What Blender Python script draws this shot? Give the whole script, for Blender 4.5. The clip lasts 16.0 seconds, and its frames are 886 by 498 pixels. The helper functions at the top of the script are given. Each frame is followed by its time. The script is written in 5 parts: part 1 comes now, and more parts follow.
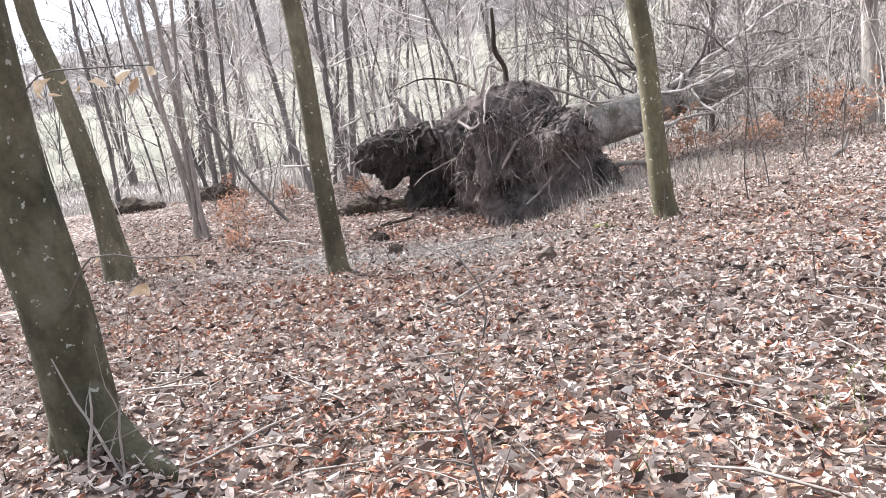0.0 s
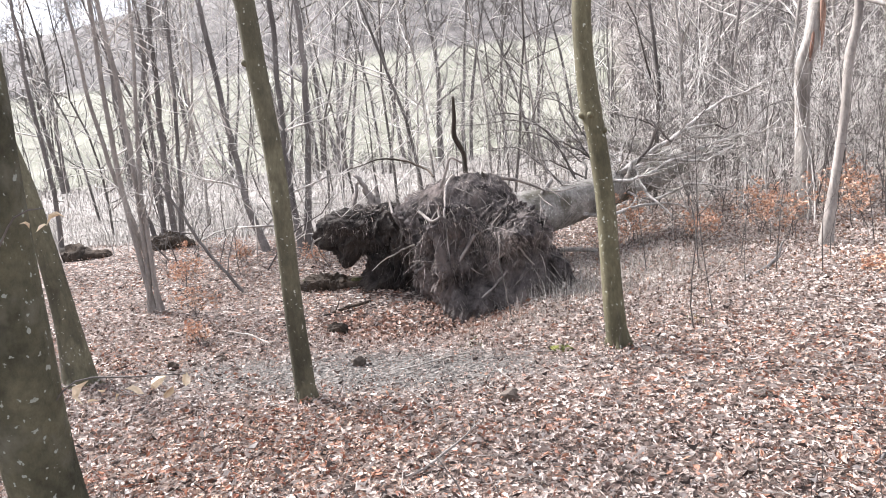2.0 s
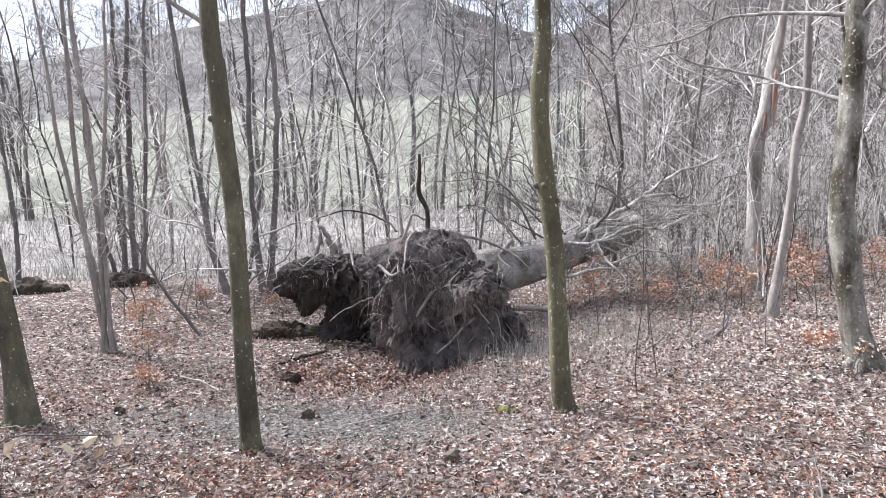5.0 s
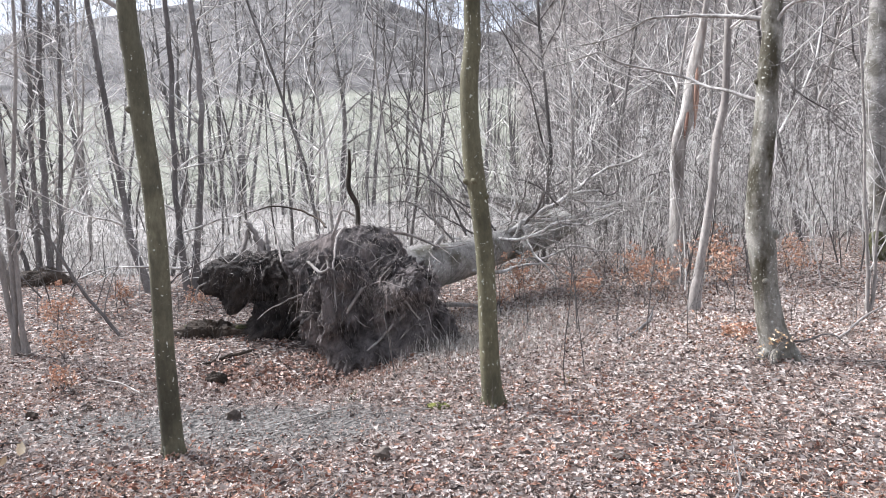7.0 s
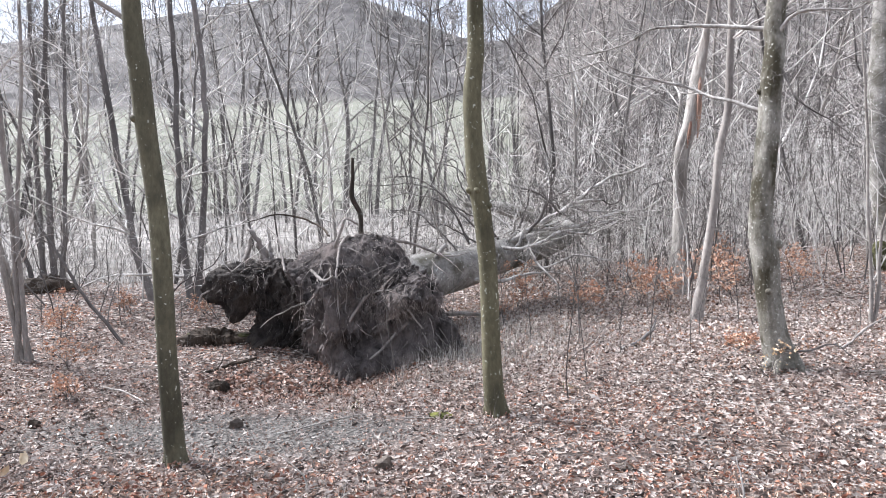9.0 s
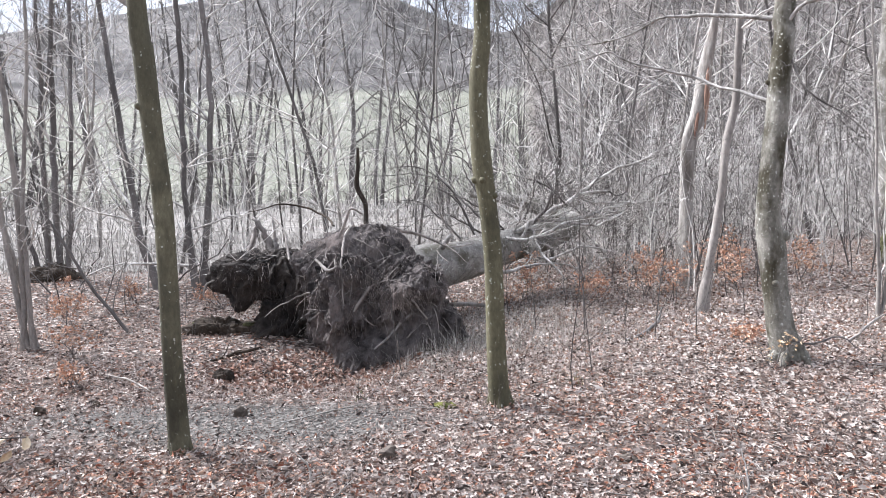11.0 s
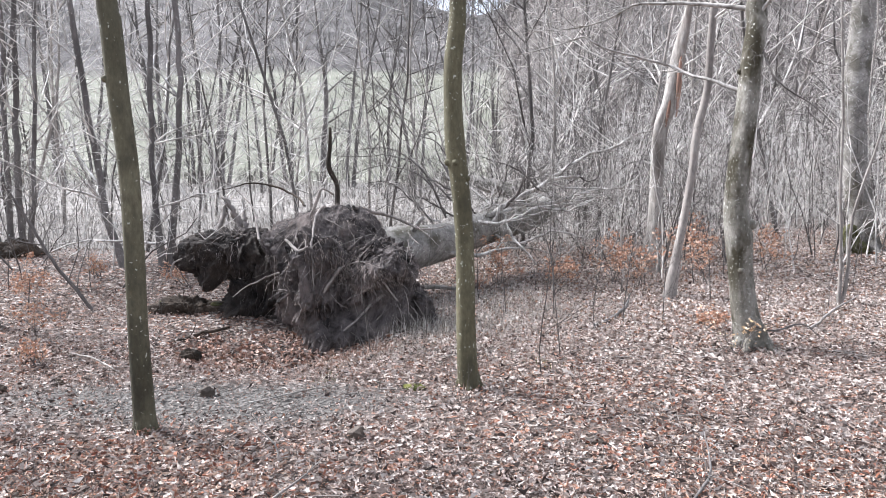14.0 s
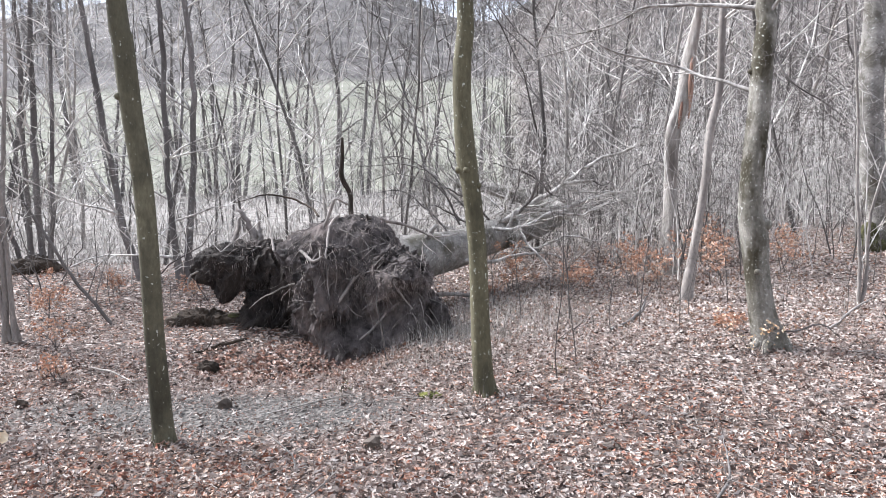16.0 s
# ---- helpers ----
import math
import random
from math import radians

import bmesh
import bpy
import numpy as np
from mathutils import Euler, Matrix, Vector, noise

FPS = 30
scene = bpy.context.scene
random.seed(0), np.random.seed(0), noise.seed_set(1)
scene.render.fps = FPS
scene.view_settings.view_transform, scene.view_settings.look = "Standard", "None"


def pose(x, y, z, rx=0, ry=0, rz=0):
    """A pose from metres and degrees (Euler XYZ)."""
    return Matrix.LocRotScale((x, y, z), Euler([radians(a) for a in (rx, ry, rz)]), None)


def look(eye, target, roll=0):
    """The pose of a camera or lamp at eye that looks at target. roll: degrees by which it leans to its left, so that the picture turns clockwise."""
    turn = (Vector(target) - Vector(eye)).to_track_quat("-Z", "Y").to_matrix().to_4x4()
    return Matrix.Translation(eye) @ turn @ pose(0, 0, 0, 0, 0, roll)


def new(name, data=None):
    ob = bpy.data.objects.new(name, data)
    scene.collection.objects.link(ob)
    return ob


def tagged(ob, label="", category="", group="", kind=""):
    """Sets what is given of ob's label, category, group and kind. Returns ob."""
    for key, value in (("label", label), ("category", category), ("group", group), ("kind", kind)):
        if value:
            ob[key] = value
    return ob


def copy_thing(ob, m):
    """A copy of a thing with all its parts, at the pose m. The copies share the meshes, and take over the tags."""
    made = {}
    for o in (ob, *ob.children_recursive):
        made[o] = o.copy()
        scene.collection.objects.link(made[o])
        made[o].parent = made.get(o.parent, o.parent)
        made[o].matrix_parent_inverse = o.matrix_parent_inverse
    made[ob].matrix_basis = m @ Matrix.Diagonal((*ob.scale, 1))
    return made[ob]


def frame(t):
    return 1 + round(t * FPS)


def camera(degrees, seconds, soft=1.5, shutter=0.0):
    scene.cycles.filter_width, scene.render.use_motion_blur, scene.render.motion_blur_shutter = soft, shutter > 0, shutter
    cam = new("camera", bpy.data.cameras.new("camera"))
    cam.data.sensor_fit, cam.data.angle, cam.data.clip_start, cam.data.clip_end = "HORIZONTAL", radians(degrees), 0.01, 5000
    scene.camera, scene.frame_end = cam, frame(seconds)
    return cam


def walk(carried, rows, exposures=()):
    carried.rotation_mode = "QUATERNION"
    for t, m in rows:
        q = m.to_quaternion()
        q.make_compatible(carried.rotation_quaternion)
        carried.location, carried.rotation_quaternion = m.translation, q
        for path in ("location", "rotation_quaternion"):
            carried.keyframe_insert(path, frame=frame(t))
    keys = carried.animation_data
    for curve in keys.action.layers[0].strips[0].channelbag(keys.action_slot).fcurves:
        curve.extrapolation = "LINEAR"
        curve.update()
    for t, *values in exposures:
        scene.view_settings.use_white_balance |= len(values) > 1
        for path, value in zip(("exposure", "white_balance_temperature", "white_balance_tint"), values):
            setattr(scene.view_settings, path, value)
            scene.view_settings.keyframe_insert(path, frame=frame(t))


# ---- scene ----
cam = camera(62.0, 16.0, soft=0.8)
PATH = [
    (0, look((-0.052, 0.151, 0.813), (-1.484, 5.901, -0.124), -7.79)),
    (0.5, look((-0.024, 0.148, 1.247), (-1.478, 5.869, 0.176), -5.40)),
    (1, look((-0.027, 0.103, 1.483), (-1.069, 5.886, 0.269), -4.07)),
    (1.5, look((-0.094, 0.083, 1.576), (-1.091, 5.901, 0.503), -3.68)),
    (2, look((-0.139, 0.056, 1.634), (-1.074, 5.914, 0.731), -4.97)),
    (2.5, look((-0.168, -0.040, 1.678), (-1.010, 5.837, 0.815), -4.08)),
    (3, look((-0.129, -0.003, 1.696), (-0.791, 5.917, 0.984), -2.97)),
    (3.2, look((-0.116, -0.011, 1.708), (-0.664, 5.922, 1.005), -2.52)),
    (5.3, look((-0.000, -0.047, 1.738), (-0.681, 5.895, 1.250), -1.67)),
    (5.5, look((0.004, -0.037, 1.739), (-0.558, 5.919, 1.276), -1.54)),
    (6, look((0.019, -0.027, 1.741), (-0.212, 5.950, 1.264), -1.04)),
    (6.5, look((0.013, -0.024, 1.732), (-0.138, 5.947, 1.164), -1.03)),
    (7, look((0.004, -0.012, 1.730), (-0.120, 5.958, 1.144), -1.40)),
    (7.5, look((0.005, -0.020, 1.732), (-0.156, 5.953, 1.187), -1.13)),
    (8, look((0.008, -0.013, 1.732), (-0.117, 5.963, 1.210), -1.21)),
    (8.5, look((0.005, -0.018, 1.739), (-0.131, 5.958, 1.224), -1.23)),
    (11, look((0.005, 0.002, 1.724), (-0.184, 5.970, 1.136), -1.00)),
    (11.5, look((0.002, 0.000, 1.729), (-0.197, 5.965, 1.116), -0.61)),
    (12, look((0.004, 0.004, 1.717), (-0.162, 5.966, 1.072), -0.76)),
    (12.5, look((-0.001, 0.000, 1.727), (-0.095, 5.965, 1.087), -0.53)),
    (13, look((0.000, 0.000, 1.720), (-0.000, 5.967, 1.093), -0.00)),
    (13.5, look((0.002, -0.007, 1.726), (0.027, 5.955, 1.054), 0.20)),
    (14, look((0.001, 0.009, 1.716), (0.047, 5.965, 0.991), 0.25)),
    (14.5, look((-0.001, 0.000, 1.723), (0.037, 5.955, 0.989), 0.02)),
    (15, look((0.006, 0.016, 1.714), (0.084, 5.972, 0.994), -0.33)),
    (15.5, look((0.015, 0.009, 1.724), (0.045, 5.967, 1.021), -0.78)),
    (16, look((0.025, 0.003, 1.725), (-0.060, 5.965, 1.054), -1.15)),
]
EXPOSURES = [(0.0, 1.6, 6250, 14), (1.5, 1.6, 6250, 14), (3.0, 1.42, 6200, 13.5), (5.3, 1.27, 5900, 12), (16.0, 1.27, 5900, 12)]
walk(cam, PATH, EXPOSURES)

# ---------------------------------------------------------------- light
SUN_EL, SUN_AZ = 46.0, -62.0          # elevation; bearing from +y, negative to the west
world = bpy.data.worlds.new("overcast_sky")
scene.world = world
world.use_nodes = True
wn = world.node_tree
sky = wn.nodes.new("ShaderNodeTexSky")
sky.sky_type = "NISHITA"
sky.sun_disc = False
sky.sun_elevation = radians(SUN_EL)
sky.sun_rotation = radians(SUN_AZ)
sky.air_density, sky.dust_density, sky.ozone_density = 1.0, 4.0, 1.0
cloud = wn.nodes.new("ShaderNodeMix")
cloud.data_type = "RGBA"
cloud.inputs[0].default_value = 0.72
wn.links.new(sky.outputs[0], cloud.inputs[6])
cloud.inputs[7].default_value = (8.0, 8.3, 8.9, 1)     # the even cloud cover
wn.links.new(cloud.outputs[2], wn.nodes["Background"].inputs[0])
wn.nodes["Background"].inputs[1].default_value = 0.074
sun = new("sun", bpy.data.lights.new("sun", "SUN"))
sun.data.energy, sun.data.angle, sun.data.color = 5.6, radians(16), (1.0, 0.975, 0.94)
sun.matrix_world = look(
    (60 * math.sin(radians(SUN_AZ)) * math.cos(radians(SUN_EL)), 60 * math.cos(radians(SUN_AZ)) * math.cos(radians(SUN_EL)), 60 * math.sin(radians(SUN_EL))),
    (0, 0, 0))


# ---------------------------------------------------------------- materials
def rgba(c):
    return (c[0], c[1], c[2], 1.0)


def material(name, dark, light, scale, fine=None, rough=0.9, bump=0.4, stretch=(1, 1, 1), island=None, spots=None, blotch=None, reach=0.02):
    """Two-scale noise between two colours; island: colours picked at random piece by piece; spots: (colour, scale, share); blotch: (colour, scale, share)."""
    m = bpy.data.materials.new(name)
    m.use_nodes = True
    nt = m.node_tree
    ln = nt.links.new
    bsdf = nt.nodes["Principled BSDF"]
    bsdf.inputs["Roughness"].default_value = rough
    bsdf.inputs["Specular IOR Level"].default_value = 0.25
    tc = nt.nodes.new("ShaderNodeTexCoord")
    mp = nt.nodes.new("ShaderNodeMapping")
    mp.inputs["Scale"].default_value = stretch
    ln(tc.outputs["Object"], mp.inputs[0])

    def noise_tex(sc, detail=5.0, r=0.6):
        n = nt.nodes.new("ShaderNodeTexNoise")
        n.inputs["Scale"].default_value, n.inputs["Detail"].default_value, n.inputs["Roughness"].default_value = sc, detail, r
        ln(mp.outputs[0], n.inputs["Vector"])
        return n

    def ramp(src, a, b, ca, cb):
        r = nt.nodes.new("ShaderNodeValToRGB")
        r.color_ramp.elements[0].position, r.color_ramp.elements[1].position = a, b
        r.color_ramp.elements[0].color, r.color_ramp.elements[1].color = rgba(ca), rgba(cb)
        ln(src, r.inputs[0])
        return r

    def mix(fac, a, b, mode="MIX"):
        x = nt.nodes.new("ShaderNodeMix")
        x.data_type, x.blend_type = "RGBA", mode
        if isinstance(fac, float):
            x.inputs[0].default_value = fac
        else:
            ln(fac, x.inputs[0])
        ln(a, x.inputs[6])
        ln(b, x.inputs[7])
        return x.outputs[2]

    big = noise_tex(scale)
    col = ramp(big.outputs[0], 0.32, 0.68, dark, light).outputs[0]
    fn = noise_tex(fine or scale * 9, 6.0, 0.7)
    col = mix(0.75, col, ramp(fn.outputs[0], 0.3, 0.7, (0.55, 0.55, 0.55), (1.35, 1.35, 1.35)).outputs[0], "MULTIPLY")
    if island:
        geo = nt.nodes.new("ShaderNodeNewGeometry")
        r = nt.nodes.new("ShaderNodeValToRGB")
        r.color_ramp.interpolation = "CONSTANT"
        while len(r.color_ramp.elements) < len(island):
            r.color_ramp.elements.new(0.5)
        for i, (at, c) in enumerate(island):
            r.color_ramp.elements[i].position = at
            r.color_ramp.elements[i].color = rgba(c)
        ln(geo.outputs["Random Per Island"], r.inputs[0])
        col = mix(0.8, r.outputs[0], ramp(fn.outputs[0], 0.3, 0.7, (0.7, 0.7, 0.7), (1.25, 1.25, 1.25)).outputs[0], "MULTIPLY")
    if blotch:
        bn = noise_tex(blotch[1], 4.0, 0.65)
        e = 1 - blotch[2]
        solid = ramp(bn.outputs[0], e - 0.08, e + 0.08, (0, 0, 0), (1, 1, 1))
        rgb = nt.nodes.new("ShaderNodeRGB")
        rgb.outputs[0].default_value = rgba(blotch[0])
        col = mix(solid.outputs[0], col, rgb.outputs[0])
    if spots:
        sp = nt.nodes.new("ShaderNodeTexNoise")
        sp.inputs["Scale"].default_value, sp.inputs["Detail"].default_value = spots[1], 2.0
        ln(tc.outputs["Object"], sp.inputs["Vector"])
        solid = ramp(sp.outputs[0], spots[2], spots[2] + 0.03, (0, 0, 0), (1, 1, 1))
        rgb = nt.nodes.new("ShaderNodeRGB")
        rgb.outputs[0].default_value = rgba(spots[0])
        col = mix(solid.outputs[0], col, rgb.outputs[0])
    ln(col, bsdf.inputs["Base Color"])
    if bump:
        b = nt.nodes.new("ShaderNodeBump")
        b.inputs["Strength"].default_value, b.inputs["Distance"].default_value = bump, reach
        ln(fn.outputs[0], b.inputs["Height"])
        ln(b.outputs[0], bsdf.inputs["Normal"])
    return m


BARK_OLIVE = material("olive_beech_bark", (0.052, 0.047, 0.030), (0.145, 0.132, 0.085), 2.2, 40, 0.85, 0.35, (1, 1, 0.45), spots=((0.36, 0.36, 0.30), 42, 0.68), blotch=((0.030, 0.027, 0.019), 2.6, 0.38))
BARK_GREY = material("grey_beech_bark", (0.10, 0.09, 0.068), (0.33, 0.31, 0.27), 3.2, 38, 0.85, 0.6, (1, 1, 0.6), spots=((0.50, 0.49, 0.44), 46, 0.655), blotch=((0.050, 0.043, 0.026), 3.6, 0.50))
BARK_LICHEN = material("lichened_beech_bark", (0.034, 0.033, 0.020), (0.125, 0.116, 0.073), 5.0, 38, 0.85, 0.7, (1, 1, 0.8), spots=((0.27, 0.285, 0.245), 44, 0.66), blotch=((0.115, 0.11, 0.08), 7.0, 0.40))
BARK_DARK = material("dark_alder_bark", (0.075, 0.067, 0.062), (0.19, 0.172, 0.16), 2.5, 30, 0.9, 0.5, (1, 1, 0.3), spots=((0.32, 0.32, 0.30), 18, 0.66))
BARK_PALE = material("pale_sapling_bark", (0.16, 0.14, 0.125), (0.32, 0.29, 0.26), 4.0, 40, 0.85, 0.3, (1, 1, 0.4))
# Light and dark ends of this bark imitate sunlit tops and dim undersides.
TWIG = material("bare_twig_bark", (0.16, 0.144, 0.13), (0.82, 0.775, 0.72), 3.2, 25, 0.75, 0.0)
# Pale bark whose bright and dark patches also stand for branches' lit and shaded sides.
BRANCH = material("lit_and_dim_beech_branch", (0.13, 0.118, 0.105), (0.52, 0.49, 0.455), 9.0, 50, 0.8, 0.4, blotch=((0.13, 0.118, 0.095), 7.0, 0.36))
# Near-white tone puts sunlight into the colour of these twigs.
TWIG_PALE = material("twig_bark_with_sunlight", (0.34, 0.32, 0.295), (0.84, 0.80, 0.75), 2.4, 25, 0.7, 0.0)
TWIG_FAR = material("far_twig_bark", (0.11, 0.103, 0.099), (0.34, 0.32, 0.305), 0.4, 5, 0.9, 0.0)
DEADWOOD = material("barkless_dead_wood", (0.15, 0.13, 0.112), (0.50, 0.465, 0.42), 6.0, 45, 0.85, 1.0, (1, 1, 0.22), blotch=((0.20, 0.155, 0.128), 2.6, 0.38))
BARK_MOSSY = material("yellow_olive_beech_bark", (0.062, 0.056, 0.031), (0.145, 0.13, 0.08), 2.2, 40, 0.85, 0.35, (1, 1, 0.45), spots=((0.40, 0.40, 0.33), 42, 0.67), blotch=((0.05, 0.045, 0.028), 2.6, 0.36))
# Its large dark blotches also stand in for the log's shaded underside.
BARK_LOG = material("pale_grey_log_bark", (0.12, 0.11, 0.096), (0.33, 0.31, 0.282), 4.0, 35, 0.85, 0.7, spots=((0.44, 0.43, 0.40), 26, 0.66), blotch=((0.085, 0.077, 0.058), 3.6, 0.44))
# Dark bark; on crowns and brush it also stands for shaded twigs.
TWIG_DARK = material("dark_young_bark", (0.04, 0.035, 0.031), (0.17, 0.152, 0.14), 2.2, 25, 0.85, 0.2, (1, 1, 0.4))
ROT = material("rotten_dark_wood", (0.02, 0.016, 0.012), (0.075, 0.055, 0.04), 5.0, 45, 0.95, 0.8, (1, 1, 0.3))
SOIL = material("dark_root_soil", (0.017, 0.014, 0.013), (0.18, 0.154, 0.145), 7.0, 60, 0.95, 1.0, (1, 1, 0.5), reach=0.06, blotch=((0.24, 0.198, 0.18), 2.6, 0.42))
# Dark peat taken nearly black, so the overhang's shade is part of the colour.
PEAT_SHADED = material("dark_peat_with_shade", (0.014, 0.012, 0.011), (0.085, 0.07, 0.06), 6.0, 70, 0.95, 1.0, (1, 1, 0.5), reach=0.05)
# Dry rootlets; their pale end also holds light falling on the upper slope.
FIBRE_DRY_LIT = material("dry_lit_root_fibre", (0.17, 0.145, 0.13), (0.56, 0.485, 0.44), 5.0, 30, 0.95, 0.0)
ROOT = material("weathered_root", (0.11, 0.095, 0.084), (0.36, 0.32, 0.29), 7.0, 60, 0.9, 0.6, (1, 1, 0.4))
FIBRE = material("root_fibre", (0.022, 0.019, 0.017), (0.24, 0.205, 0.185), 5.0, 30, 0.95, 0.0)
LEAF = material("fallen_beech_leaf", (0.2, 0.1, 0.05), (0.3, 0.2, 0.1), 3.0, 60, 0.7, 0.15, island=[
    (0.0, (0.41, 0.335, 0.295)), (0.18, (0.29, 0.22, 0.187)), (0.30, (0.53, 0.465, 0.42)), (0.41, (0.20, 0.137, 0.112)),
    (0.52, (0.36, 0.277, 0.232)), (0.65, (0.47, 0.40, 0.358)), (0.75, (0.10, 0.07, 0.058)), (0.86, (0.27, 0.16, 0.12)), (0.95, (0.33, 0.175, 0.115))])
LEAF_PALE = material("pale_fallen_leaf", (0.2, 0.1, 0.05), (0.3, 0.2, 0.1), 3.0, 60, 0.7, 0.15, island=[
    (0.0, (0.50, 0.435, 0.39)), (0.2, (0.38, 0.31, 0.27)), (0.38, (0.56, 0.50, 0.45)), (0.56, (0.20, 0.14, 0.115)), (0.70, (0.50, 0.435, 0.39)), (0.90, (0.37, 0.22, 0.15))])
LEAF_SLIVER = material("rolled_leaf_edge", (0.2, 0.1, 0.05), (0.3, 0.2, 0.1), 3.0, 60, 0.7, 0.1, island=[
    (0.0, (0.45, 0.39, 0.345)), (0.3, (0.12, 0.085, 0.07)), (0.48, (0.52, 0.465, 0.42)), (0.66, (0.05, 0.038, 0.033)), (0.84, (0.34, 0.275, 0.235))])
LEAF_RUST = material("rust_leaf_in_pit", (0.2, 0.1, 0.05), (0.3, 0.2, 0.1), 3.0, 60, 0.7, 0.15, island=[
    (0.0, (0.24, 0.15, 0.115)), (0.2, (0.36, 0.24, 0.185)), (0.4, (0.16, 0.09, 0.07)), (0.52, (0.44, 0.32, 0.26)), (0.7, (0.27, 0.145, 0.10)), (0.85, (0.52, 0.42, 0.36))])
LEAF_ORANGE = material("withered_orange_leaf", (0.2, 0.1, 0.05), (0.3, 0.2, 0.1), 3.0, 60, 0.65, 0.1, island=[
    (0.0, (0.45, 0.25, 0.16)), (0.3, (0.55, 0.355, 0.25)), (0.6, (0.38, 0.19, 0.12)), (0.8, (0.60, 0.45, 0.345))])
LEAF_WARM = material("warm_brown_fallen_leaf", (0.2, 0.1, 0.05), (0.3, 0.2, 0.1), 3.0, 60, 0.7, 0.15, island=[
    (0.0, (0.34, 0.21, 0.15)), (0.2, (0.46, 0.33, 0.25)), (0.36, (0.21, 0.10, 0.07)), (0.5, (0.32, 0.145, 0.088)), (0.62, (0.53, 0.42, 0.34)), (0.78, (0.26, 0.11, 0.07)), (0.9, (0.13, 0.075, 0.057))])
LEAF_TAN = material("withered_tan_leaf", (0.2, 0.1, 0.05), (0.3, 0.2, 0.1), 3.0, 60, 0.65, 0.1, island=[
    (0.0, (0.55, 0.40, 0.25)), (0.5, (0.62, 0.50, 0.35)), (0.8, (0.45, 0.28, 0.15))])
STRAW = material("dry_straw_grass", (0.3, 0.25, 0.2), (0.5, 0.45, 0.4), 0.3, 8, 0.8, 0.0, island=[
    (0.0, (0.40, 0.37, 0.325)), (0.3, (0.26, 0.235, 0.205)), (0.55, (0.50, 0.465, 0.42)), (0.78, (0.14, 0.123, 0.103))])
REED = material("bleached_reed", (0.3, 0.25, 0.2), (0.5, 0.45, 0.4), 0.3, 8, 0.8, 0.0, island=[
    (0.0, (0.27, 0.248, 0.223)), (0.3, (0.18, 0.162, 0.145)), (0.55, (0.34, 0.315, 0.287)), (0.78, (0.11, 0.097, 0.083))])
MOSS = material("moss_cushion", (0.05, 0.055, 0.014), (0.15, 0.15, 0.035), 12, 90, 0.95, 0.8)
MOSS_DARK = material("dark_moss", (0.03, 0.03, 0.013), (0.10, 0.096, 0.042), 12, 90, 0.95, 0.8)
STONE = material("dark_stone", (0.062, 0.05, 0.041), (0.15, 0.122, 0.10), 8, 60, 0.85, 0.5)
RED_ROT = material("reddish_rot", (0.16, 0.085, 0.06), (0.30, 0.19, 0.14), 6, 50, 0.9, 0.6, (1, 1, 0.2))


# ---------------------------------------------------------------- mesh helpers
def mesh_from(name, verts, quads=None, tris=None, smooth=True):
    me = bpy.data.meshes.new(name)
    verts = np.asarray(verts, dtype=np.float32).reshape(-1, 3)
    quads = np.zeros((0, 4), np.int32) if quads is None else np.asarray(quads, np.int32).reshape(-1, 4)
    tris = np.zeros((0, 3), np.int32) if tris is None else np.asarray(tris, np.int32).reshape(-1, 3)
    me.vertices.add(len(verts))
    me.vertices.foreach_set("co", verts.ravel())
    me.loops.add(quads.size + tris.size)
    me.loops.foreach_set("vertex_index", np.concatenate([quads.ravel(), tris.ravel()]))
    me.polygons.add(len(quads) + len(tris))
    starts = np.concatenate([np.arange(len(quads)) * 4, quads.size + np.arange(len(tris)) * 3]).astype(np.int32)
    me.polygons.foreach_set("loop_start", starts)
    me.polygons.foreach_set("use_smooth", np.full(len(starts), smooth))
    me.update(calc_edges=True)
    return me


